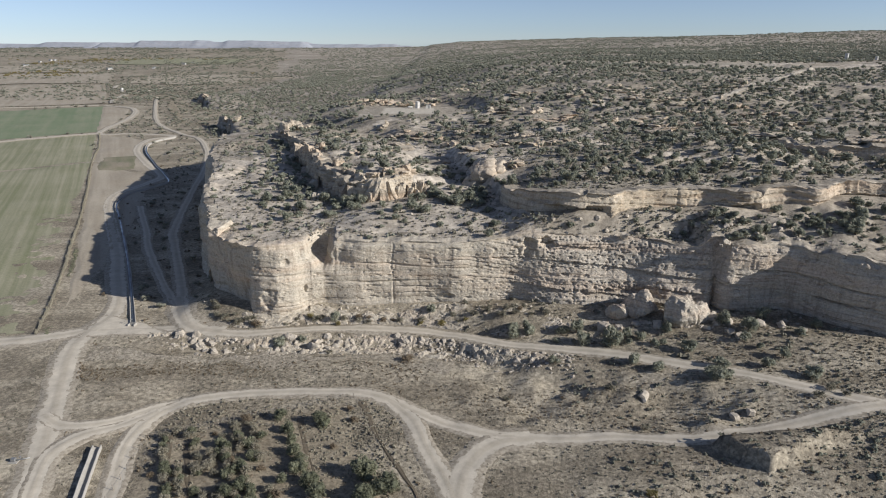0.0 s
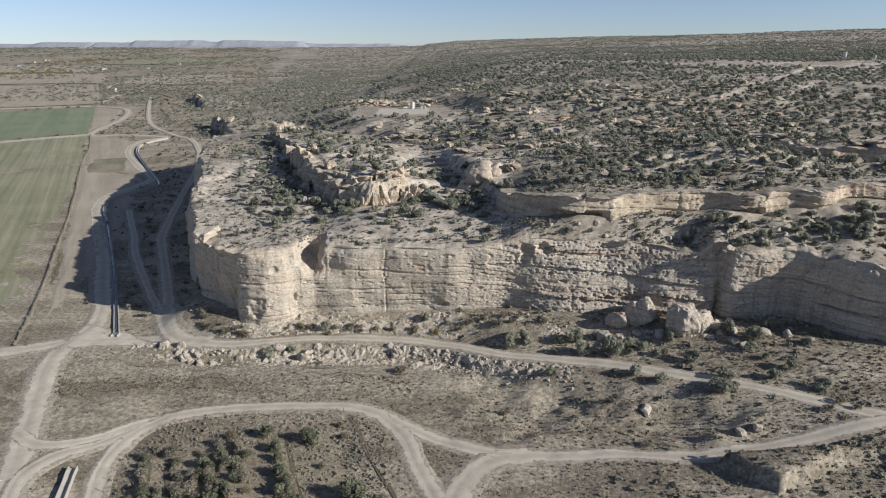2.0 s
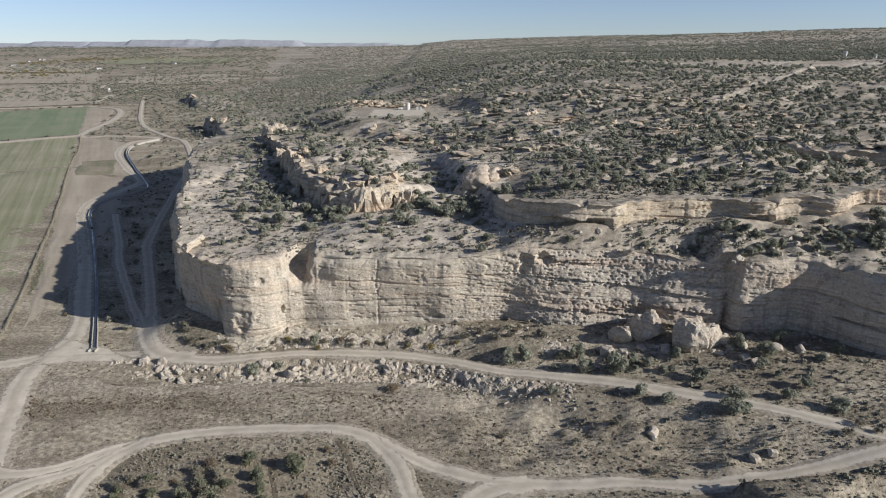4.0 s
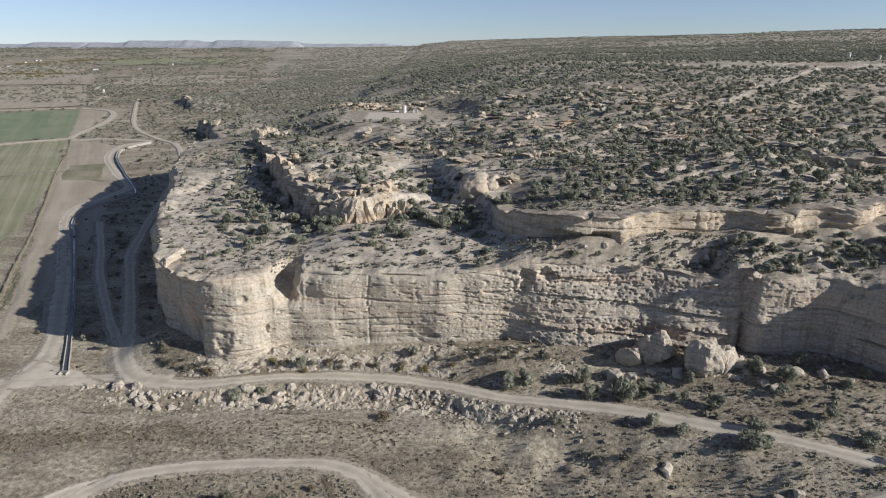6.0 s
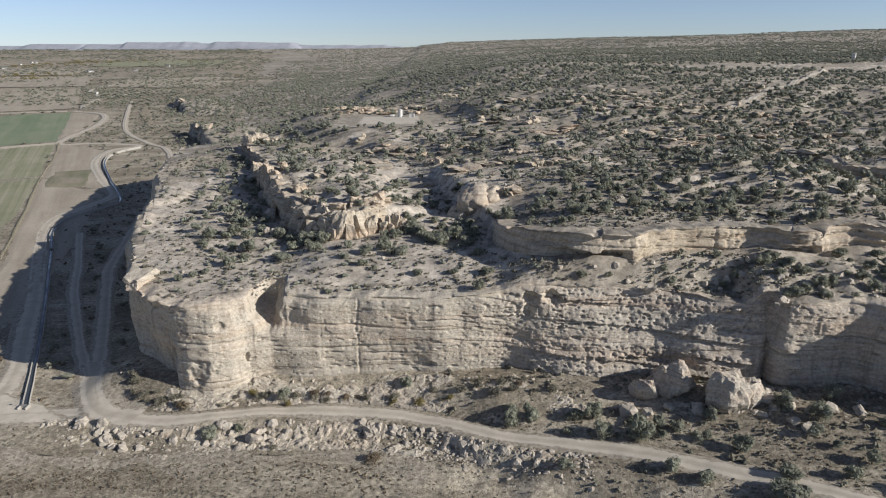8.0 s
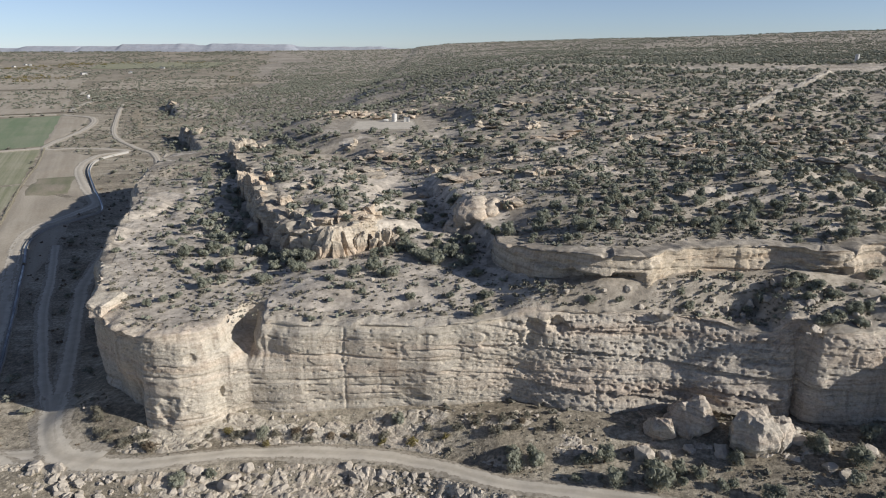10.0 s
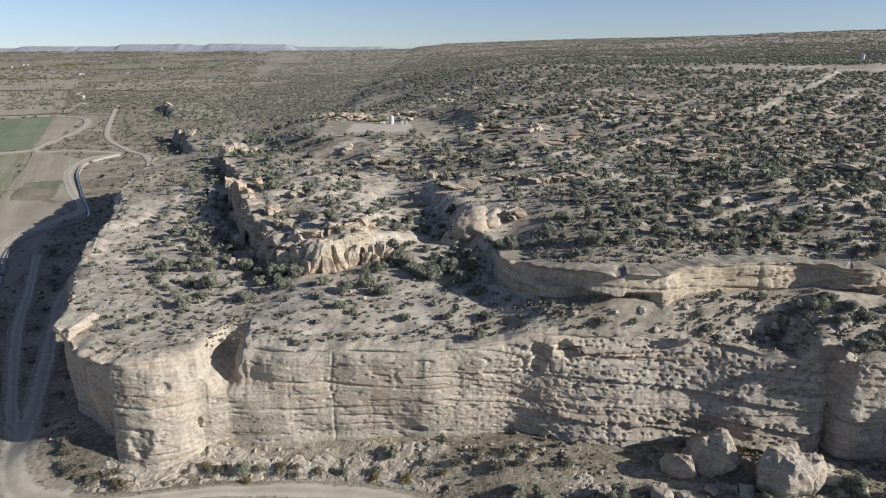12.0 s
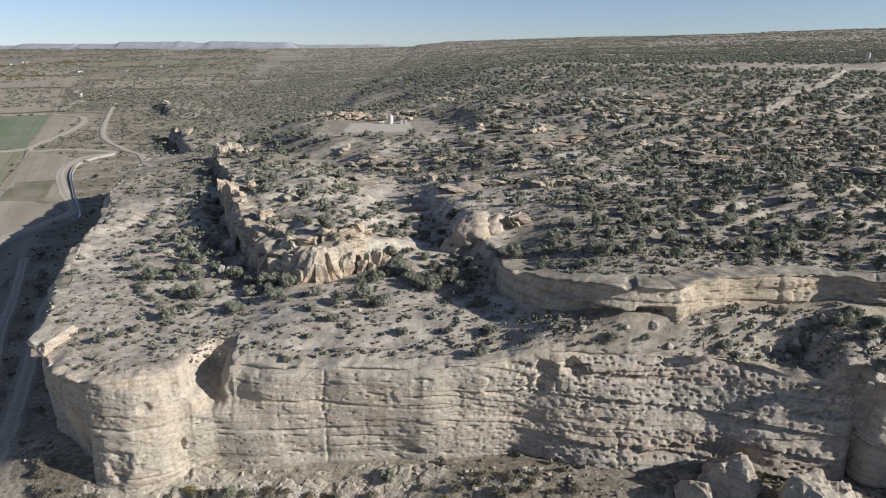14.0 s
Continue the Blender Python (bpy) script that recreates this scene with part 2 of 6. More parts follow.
SOIL = earth("dry_soil", (0.50, 0.445, 0.352), (0.40, 0.35, 0.272), (0.20, 0.172, 0.13), small=0.9, speck=1.7, speck_share=0.505, bump=0.8, mottle=0.45, drift=True)
MESA_PALE = earth("pale_slickrock_sand", (0.66, 0.59, 0.495), (0.545, 0.475, 0.39), (0.37, 0.315, 0.252), big=0.06, small=0.35, speck=0.8, speck_share=0.6, bump=0.6)
MESA_SOIL = earth("mesa_soil", (0.505, 0.448, 0.366), (0.40, 0.348, 0.28), (0.265, 0.227, 0.178), big=0.045, small=0.35, speck=0.8, speck_share=0.58, bump=0.6)
def track(name, pale, worn, soil, weeds):
    """A dirt track: pale wheel ruts, a duller crown, ragged margins that run out into the soil. Reads the strip's own 'edge' value, 0 at the crown and 1 at the margin."""
    m, nt, b = base_material(name)
    pos = position(nt)
    at = nt.nodes.new("ShaderNodeAttribute")
    at.attribute_name = "edge"
    rag = nt.nodes.new("ShaderNodeMath")
    rag.operation = "MULTIPLY_ADD"
    nt.links.new(node_noise(nt, pos, 0.55, 6, 0.7), rag.inputs[0])
    rag.inputs[1].default_value = 0.9
    nt.links.new(at.outputs["Fac"], rag.inputs[2])
    ruts = node_ramp(nt, at.outputs["Fac"], [(0.0, worn), (0.12, worn), (0.28, pale), (0.5, pale), (0.62, worn)])
    fine = node_ramp(nt, node_noise(nt, pos, 0.35, 6, 0.7), [(0.32, (0.84, 0.84, 0.83)), (0.66, (1.08, 1.08, 1.08))])
    col = node_mix(nt, 1.0, ruts, fine, "MULTIPLY")
    side = node_ramp(nt, node_noise(nt, pos, 1.3, 4, 0.6), [(0.42, soil), (0.6, weeds)])
    mask = node_ramp(nt, rag.outputs[0], [(0.98, (0, 0, 0)), (1.22, (1, 1, 1))])
    nt.links.new(node_mix(nt, mask, col, side), b.inputs["Base Color"])
    node_bump(nt, b, node_noise(nt, pos, 2.0, 5, 0.7), 0.2, 0.2)
    return m


DIRT = track("packed_dirt", (0.565, 0.508, 0.418), (0.49, 0.435, 0.352), (0.42, 0.37, 0.295), (0.28, 0.243, 0.19))
ROCK = sandstone("sandstone", (0.60, 0.535, 0.44), (0.545, 0.48, 0.385), (0.465, 0.405, 0.32))
ROCK_WARM = sandstone("warm_sandstone", (0.61, 0.53, 0.42), (0.52, 0.445, 0.345), (0.39, 0.33, 0.255), 1.2)
SAND = earth("washed_sand", (0.535, 0.475, 0.38), (0.455, 0.40, 0.317), (0.24, 0.205, 0.155), small=0.9, speck=1.7, speck_share=0.53, bump=0.8, mottle=0.5)
ROCK_PALE = sandstone("pale_broken_rock", (0.55, 0.495, 0.408), (0.475, 0.422, 0.34), (0.37, 0.325, 0.258), 1.2, 0.6)
ROCK_TAN = sandstone("tan_sandstone", (0.57, 0.485, 0.37), (0.52, 0.435, 0.325), (0.45, 0.37, 0.27), 0.7, 0.35)
ROCK_GREY = sandstone("weathered_sandstone", (0.63, 0.565, 0.47), (0.54, 0.478, 0.392), (0.41, 0.36, 0.295), 1.7, 0.9)
BOULDER = plain("boulder_stone", (0.53, 0.468, 0.385), 0.92, 0, 0.42, 0.8)
JUNIPER = foliage("juniper_green", (0.23, 0.238, 0.186), (0.38, 0.384, 0.305))
FAR_GREEN = foliage("woodland_green", (0.235, 0.243, 0.192), (0.385, 0.388, 0.312))
GREY_SCRUB = foliage("grey_scrub", (0.23, 0.23, 0.185), (0.36, 0.352, 0.285))
SAGE = foliage("sage_grey", (0.19, 0.18, 0.142), (0.34, 0.315, 0.25))
DRY_BUSH = foliage("dry_bush", (0.19, 0.15, 0.108), (0.33, 0.265, 0.19))
YELLOW_BUSH = foliage("yellow_bush", (0.19, 0.165, 0.07), (0.31, 0.26, 0.12))
ORCHARD = foliage("orchard_green", (0.15, 0.16, 0.11), (0.285, 0.288, 0.20))
GRASS_TALL = foliage("tall_dry_grass", (0.32, 0.292, 0.228), (0.44, 0.40, 0.315))
BARK = plain("bark", (0.14, 0.11, 0.085), 0.95, 0, 0.5, 8.0)
CONCRETE = plain("concrete", (0.43, 0.405, 0.36), 0.9, 0, 0.25, 1.5)
PAINT_WHITE = plain("white_paint", (0.62, 0.60, 0.56), 0.55, 0, 0.12, 1.5)
STEEL = plain("grey_steel", (0.38, 0.38, 0.37), 0.5, 0.6, 0.25, 2.0)
WATER = plain("canal_water", (0.07, 0.075, 0.07), 0.12, 0, 0.3, 0.6)
WATER.node_tree.nodes["Principled BSDF"].inputs["Specular IOR Level"].default_value = 0.5
WOOD = plain("weathered_wood", (0.30, 0.26, 0.21), 0.95, 0, 0.35, 6.0)
CROP_OLIVE = crop("olive_crop", (0.245, 0.25, 0.148), (0.385, 0.36, 0.255), 0.42, -0.45)
CROP_GREEN = crop("green_crop", (0.20, 0.25, 0.145), (0.285, 0.30, 0.20), 0.12, -0.45)
CROP_WEEDY = crop("weedy_field", (0.17, 0.185, 0.10), (0.36, 0.305, 0.23), 0.10, -0.45)
CROP_DRY = crop("fallow_field", (0.37, 0.315, 0.24), (0.48, 0.42, 0.33), 0.16, -0.45)
GRASS_DRY = earth("dry_grass", (0.43, 0.37, 0.275), (0.34, 0.285, 0.21), (0.22, 0.185, 0.135), big=0.06, small=0.9, speck=1.6, speck_share=0.56)
RUT_SOIL = plain("furrow_soil", (0.20, 0.165, 0.12), 0.95, 0, 0.4, 1.2)
# distance haze is painted into this rock as a pale blue-grey base colour
HAZE_ROCK = sandstone("haze_tinted_badlands", (0.455, 0.475, 0.51), (0.40, 0.42, 0.46), (0.345, 0.37, 0.415), 0.05, 0.1)


# ---- plan of the land ----
CLIFF_ROAD = [(-100, 163), (-84, 166), (-69, 165.5), (-60, 162.6), (-51, 162), (-34, 165), (-12, 164.6), (4, 160.5), (18, 153.5), (33, 149), (46, 144.5), (57, 138.8), (68, 133.4), (79, 127.4), (94, 118.3), (125, 110), (180, 100)]
LEFT_ROAD = [(-66, 60), (-73, 94), (-79, 111), (-86, 128), (-95, 150), (-97, 163), (-97, 180), (-110, 208), (-125, 239), (-153, 291), (-166, 319), (-170, 338), (-166, 361), (-167, 385), (-192, 423), (-225, 482), (-238, 531), (-228, 560), (-270, 572), (-300, 577), (-329, 700), (-366, 790), (-418, 828)]
CANAL = [(-87, 168.5), (-103, 202), (-120, 236), (-146, 286), (-159, 311), (-163, 332), (-157, 353), (-157, 370), (-187, 423), (-217, 479), (-228, 517), (-222, 548)]
WEST_BRANCH = [(-160, 148), (-125, 154.5), (-109, 158), (-97, 164)]
INNER_ROAD = [(-70, 167), (-76, 178), (-85, 200), (-104, 243), (-114, 268), (-131, 334), (-152, 418), (-174, 484), (-200, 541), (-229, 576), (-272, 638), (-320, 742), (-417, 980)]
INNER_TRACK = [(-80, 182), (-86, 192), (-93, 204), (-111, 236), (-127, 270), (-147, 309)]
LOWER_ROAD = [(-85, 121), (-79.5, 117.5), (-73, 118), (-68, 121), (-63, 126), (-54, 131), (-43, 133.8), (-30, 134.6), (-18, 134), (-10, 130), (-4, 125), (3, 120.5), (13, 116.5), (27, 115), (38, 115), (49, 113), (61, 113.5), (73, 115), (94, 117.5)]
BRANCH = [(-11, 130.5), (-5, 122), (-2, 112), (2, 101), (4, 90), (5, 60)]
LOOP_ROAD = [(3.5, 93), (4.5, 100), (6.5, 107), (12, 113.5), (20, 115.3)]
SIDE_TRACK = [(-70, 86), (-73, 96), (-76, 107), (-73.5, 113.5), (-67, 119), (-62, 125)]
TRACK_EAST = [(-57, 130), (-61.5, 124), (-63.5, 113), (-60, 100), (-57, 88)]
MESA_ROAD = [(140, 352), (159, 370), (172, 384), (201, 423), (233, 458), (285, 533), (318, 580)]
FIELD_TRACK = [(-298, 578), (-380, 500), (-480, 405)]
FIELD_EDGE = [(-110, 161), (-124, 196), (-150, 255), (-182, 326), (-233, 433), (-262, 500), (-299, 575)]
ROADS = [(CLIFF_ROAD, 4.0), (LEFT_ROAD, 5.6), (WEST_BRANCH, 5.5), (INNER_ROAD, 3.8), (INNER_TRACK, 3.0), (LOWER_ROAD, 3.5), (BRANCH, 3.8), (LOOP_ROAD, 5.6), (SIDE_TRACK, 3.5), (TRACK_EAST, 3.2)]
RIM_WEST = [(-150, 470), (-139, 430), (-128, 386), (-114, 324), (-103, 292), (-94, 262), (-87, 232), (-78, 210), (-74, 200), (-72.5, 193)]
RIM_FRONT = [(-69.5, 187.5), (-66.8, 184.2), (-64.2, 180.4), (-61.6, 176.6), (-58.2, 174.2), (-53.5, 172.6), (-47, 172.2), (-42.5, 173.6), (-38.8, 176.4), (-34.5, 177.6), (-29, 177.2), (-17, 177.3), (-5, 176.6), (6, 176), (15, 176.5), (22, 177.4), (30, 177), (45, 176.5), (56, 174.6), (62, 172.2), (68, 169.8), (73, 168.4), (76.3, 168), (77.2, 166.5), (77.8, 163.2), (82, 162.6), (88, 163.0), (93.5, 162), (98.5, 158.2), (103, 152.5), (112, 146.5), (130, 138), (160, 126), (230, 104), (420, 70)]
LEDGE = [(19.4, 203.5), (20.2, 199.5), (22.2, 194.5), (25.8, 189.4), (30.8, 185.6), (36, 182.6), (42, 180.4), (47, 179.9), (51, 180.6), (55, 182.6), (62, 184.4), (70, 184.6), (77, 184.4), (82, 183.2), (86, 180.2), (92, 179.4), (96, 182.2), (102, 182.6), (108, 180.5), (112.5, 181.6), (117, 186.5), (124, 189), (136, 186), (156, 178), (230, 150)]
MESA_EDGE = np.array(RIM_WEST + RIM_FRONT + [(5200, -200), (5200, 5200), (-5200, 5200), (-1900, 4700), (-900, 3000), (-520, 1500), (-340, 900), (-240, 650), (-175, 520)])
SCARP = [(-92, 362), (-80, 335), (-68, 308), (-60, 286), (-53, 264), (-46, 244), (-38, 226), (-33, 217), (-28, 212.5), (-22, 211), (-15, 212), (-10, 216), (-7, 224)]
BENCH = [(124, 240), (129, 231), (135, 226), (141, 224.5), (148, 223), (160, 218), (178, 212), (200, 206)]
PAD = (-18.0, 387.0)
BLUFFS = [([(-146, 490), (-165, 528), (-181, 566), (-189, 585), (-204, 612), (-220, 642)], 10.5), ([(-255, 760), (-288, 820), (-310, 862), (-318, 880), (-330, 910), (-345, 950)], 9.0)]


def cliff_road_y(x):
    return np.interp(x, [p[0] for p in CLIFF_ROAD], [p[1] for p in CLIFF_ROAD])


def low(x, y):
    """Height of the land below the mesa."""
    x, y = np.asarray(x, float), np.asarray(y, float)
    z = np.interp(x, [-130, -95, -75, -60, 25, 50, 70, 95, 140], [0.0, -0.2, -1.0, -2.3, -2.4, -1.2, 0.6, 1.6, 2.5])
    z = z + 0.35 * vn(x * 0.05, y * 0.05, 3) * S((y - 60) / 20)
    zr = np.interp(x, [-100, 0, 33, 70, 100, 150], [0, 0, 1.5, 3.6, 4.2, 5.0])
    d = y - cliff_road_y(x)
    here = S((x + 82) / 14)
    fall = np.interp(x, [-75, -66, 8, 34], [6.5, 4.2, 4.2, 16.0])
    bank = zr + (z - zr) * S((-d - 2.6) / fall)
    talus = zr + np.interp(x, [-70, -50, 0, 40, 80], [3.0, 3.2, 3.4, 4.0, 3.0]) * S((d - 3.0) / np.interp(x, [18, 42], [11.0, 24.0]))
    z = z * (1 - here) + here * np.where(d < 0, bank, talus) * 1.0
    z = z * (1 - S((y - 200) / 60) * S((x + 70) / 20))
    # a cut bank with a flat top beside the lower road: one face to the west, one to the south
    west = x - np.interp(y, [99, 101, 107, 110], [62.8, 62.2, 57.0, 55.5]) + 0.5 * vn(y * 0.6, x * 0.1, 8)
    south = y - np.interp(x, [55, 62.5, 75, 90], [99.5, 100.2, 105.8, 110.0]) + 0.6 * vn(x * 0.5, y * 0.1, 9)
    knoll = S(west / 0.9) * S(south / np.interp(x, [62, 76], [1.0, 3.5])) * S((111.4 - y) / 1.6) * S((90 - x) / 12)
    z = z + 2.8 * knoll - 1.8 * S((101 - y) / 8) * S((x - 42) / 14)
    # rocky hummocks and rills on the slope between the two tracks
    z = z + 2.0 * np.exp(-((x - 44.5) / 4.2) ** 2 - ((y - 129.4) / 2.6) ** 2) + 1.3 * np.exp(-((x - 37.5) / 3.6) ** 2 - ((y - 131) / 2.4) ** 2)
    z = z + 1.5 * np.exp(-((x - 57.5) / 2.6) ** 2 - ((y - 117.6) / 1.6) ** 2) + 1.2 * np.exp(-((x - 64.5) / 3.0) ** 2 - ((y - 120.2) / 1.8) ** 2) - 1.1 * np.exp(-((x - 47) / 5.0) ** 2 - ((y - 122.5) / 2.2) ** 2)
    between = S((x + 10) / 30) * S((y - 119 - 0.02 * (x - 40)) / 4) * S((cliff_road_y(x) - 4 - y) / 5)
    z = z + 0.75 * between * fbm(x * 0.13, y * 0.19, 4, 14)
    z = z + 38 * S((y - 1500) / 3200)
    z = z + 0.12 * fbm(x * 0.25, y * 0.25, 3, 5) * S((400 - y) / 200)
    # the left valley rolls a little
    z = z + 1.6 * vn(x * 0.008, y * 0.008, 12) * S((y - 620) / 200)
    return z


def top(x, y):
    """Height of the mesa's upper surface."""
    x, y = np.asarray(x, float), np.asarray(y, float)
    yl = np.interp(x, [-60, -20, 5] + [p[0] for p in LEDGE], [300, 270, 240] + [p[1] for p in LEDGE])
    soft = np.interp(x, [-60, 4, 10, 16, 20, 24], [110, 55, 25, 14, 4, 1.6])
    shelf = 22 + 0.06 * np.clip(y - 178, -4, 90) + 1.5 * S((x - 3) / 22)
    shelf = shelf + (4.2 + 1.9 * S((x - 30) / 12)) * S((y - 177.4) / 4) * S((x - 18) / 14) + 2.5 * S((y - 179) / 15) * S((x + 36) / 18) * (1 - S((x - 20) / 20))
    right = 24.4 + 0.30 * np.clip(y - 161 - 2 * S((80 - x) / 4), -3, 24) + 1.2 * S((x - 98) / 8)
    shelf = shelf * (1 - S((x - 71) / 5)) + right * S((x - 71) / 5)
    high = np.interp(x, [-130, -100, -50, 0, 20, 50, 80], [24, 26, 29.5, 33, 34.8, 38, 40])
    high = 35 + (high - 35) * S((y - 186) / 45 + 1.2 * S((10 - x) / 20)) + 1.4 * S((x - 84) / 14) - 3.4 * S((x - 108) / 25) * S((y - 196) / 16) * (1 - S((y - 240) / 100))
    high = high + 10.0 * S((y - 300) / 130) * S((x + 110) / 60) + 5 * S((y - 430) / 300)
    high = high - 3.6 * np.exp(-((x - 21) / 11) ** 2) * S((y - 188) / 8) * (1 - S((y - 214) / 20))
    z = shelf + (high - shelf) * S((y - yl - 5.0) / soft)
    # the gully between the two shelves, the scarp that faces the valley, and a bench far right
    xl = np.interp(y, [p[1] for p in SCARP[::-1] if p[0] < -20], [p[0] for p in SCARP[::-1] if p[0] < -20])
    amp = np.interp(y, [212, 225, 290, 345, 365], [5.6, 6.4, 6.5, 3.0, 0.0])
    z = z + amp * S((x - xl - 4.6) / 1.4) * S((y - 215.8 - 0.5 * np.clip(x + 15, 0, 30)) / 1.6) * (1 - S((x - xl - 18) / 30))
    yb = np.interp(x, [p[0] for p in BENCH], [p[1] for p in BENCH])
    z = z + 4.0 * S((y - yb - 4.6) / 1.4) * S((x - 124) / 6) * (1 - S((y - yb - 14) / 30))
    g = S((y - 900) / 3600)
    z = z + g * (16 + 34 * S((x + 700) / 2600)) + 42 * np.exp(-((x - 2100) / 1000) ** 2 - ((y - 2400) / 1000) ** 2)
    rough = 0.35 * fbm(x * 0.12, y * 0.12, 4, 21) + 1.1 * vn(x * 0.03, y * 0.03, 25) * S((y - 190) / 40)
    terrace = 1.0 * (S(np.abs((vn(x * 0.021, y * 0.034, 31) * 2.2) % 1.0 - 0.5) * 9 - 1.5) - 0.5) * S((y - 200) / 30)
    rough = rough + 0.8 * fbm(x * 0.16, y * 0.16, 3, 35) * S((x - 72) / 8) * S((185 - y) / 8)
    z = z + rough + terrace + 3.0 * vn(x * 0.008, y * 0.008, 27) * S((y - 330) / 200) + 7 * vn(x * 0.002, y * 0.002, 28) * S((y - 900) / 600)
    flat = S((1.75 - np.hypot((x - PAD[0]) / 30, (y - PAD[1]) / 33)) / 0.75)
    z = z * (1 - flat) + 38.0 * flat
    # north of the cliffs the mesa slopes down to the valley
    xw = np.interp(y, [386, 470, 650, 900, 1500, 3000, 4700], [-128, -152, -235, -330, -500, -900, -1600])
    xw = xw + (45 * vn(x * 0.006, y * 0.006, 33) + 18 * vn(x * 0.02, y * 0.02, 34)) * S((y - 386) / 120)
    slope = S((x - xw) / np.interp(y, [386, 420, 470, 700, 1000, 3000], [1, 50, 130, 380, 600, 2000]))
    z = np.where(y > 386, z * slope + (1 - slope) * (low(x, y) - 1.0), z)
    for line, tall in BLUFFS:
        ys, xs = [p[1] for p in line], [p[0] for p in line]
        over = x - np.interp(y, ys, xs) - 2.5 * vn(y * 0.12, x * 0, 61)
        z = np.maximum(z, low(x, y) - 1.0 + (tall + 1.0) * S(over / 3.0) * S((y - ys[0]) / 0.85 / (ys[3] - ys[0])) * S((ys[-1] - y) / 22) * (1 - S((over - 26) / 75)))
    return z


# ---- ground: one sheet to the horizon ----
def fan_rows(start, stop, rate):
    rows = [start]
    while rows[-1] < stop:
        rows.append(rows[-1] + rate * (rows[-1] + 45))
    return np.array(rows)


def fan_cols(fine, edge, step):
    inner = np.arange(-fine, fine + step / 2, step)
    outer = fine + np.cumsum(np.linspace(step * 2, (edge - fine) / 14 * 2, 16))
    return np.concatenate([-outer[::-1], inner, outer])


rows_y = np.concatenate([[-4900, -3000, -1500, -700, -300, -100, 0, 30], fan_rows(58, 4900, 0.0060)])
cols_u = fan_cols(0.88, 4.0, 0.0052)
width_at = np.where(rows_y > 58, rows_y + 45, 103 + (58 - rows_y) * 0.9)
gx = cols_u[None, :] * width_at[:, None]
gy = np.repeat(rows_y[:, None], len(cols_u), 1)
gz = low(gx, gy)
ground_me = mesh_from("ground", np.stack([gx, gy, gz], -1).reshape(-1, 3), grid_faces(len(rows_y), len(cols_u)), SOIL)
thing("ground", "pale dry soil with sparse brown growth below the cliff", "ground", kind="structure", me=ground_me)


def ribbon(name, points, width, material, label, category, lift=0.10, height=low, step=1.5, ragged=0.35, seed=0, profile=None):
    """A strip that follows the land: a road, a ditch, a bank. A road's margins sink into the soil."""
    line = smooth_line(points, step)
    tan = np.gradient(line, axis=0)
    tan /= np.linalg.norm(tan, axis=1)[:, None]
    nor = np.stack([tan[:, 1], -tan[:, 0]], 1)
    s = np.arange(len(line)) * step
    profile = profile or [(-0.78, -0.2), (-0.66, -0.09), (-0.5, -0.04), (-0.38, 0.0), (-0.25, -0.03), (-0.12, 0.0), (0.0, 0.03), (0.12, 0.0), (0.25, -0.03), (0.38, 0.0), (0.5, -0.04), (0.66, -0.09), (0.78, -0.2)]
    verts = np.zeros((len(line), len(profile), 3))
    for k, (u, h) in enumerate(profile):
        side = -1 if u < 0 else 1
        off = u * width + (ragged * fbm(s * 0.11 + 50 * side, s * 0 + seed, 3, 41) * abs(u) * 2)
        p = line + nor * off[:, None]
        verts[:, k, :2] = p
        dist = np.hypot(p[:, 0], p[:, 1])
        verts[:, k, 2] = height(p[:, 0], p[:, 1]) + lift + 0.0007 * np.clip(dist - 130, 0, 900) + h * (1 + np.clip(dist - 130, 0, 900) * 0.004)
    me = mesh_from(name, verts.reshape(-1, 3), grid_faces(len(line), len(profile))[:, ::-1], material)
    edge = me.attributes.new("edge", "FLOAT", "POINT")
    wide = max(abs(u) for u, h in profile)
    edge.data.foreach_set("value", np.tile(np.array([abs(u) / wide for u, h in profile], np.float32), len(line)))
    return thing(name, label, category, kind="structure", me=me)


for k, (pts, w) in enumerate(ROADS):
    ribbon("road", pts, w, DIRT, "pale packed dirt track with worn wheel ruts", "road", 0.10 + 0.01 * k, seed=k)


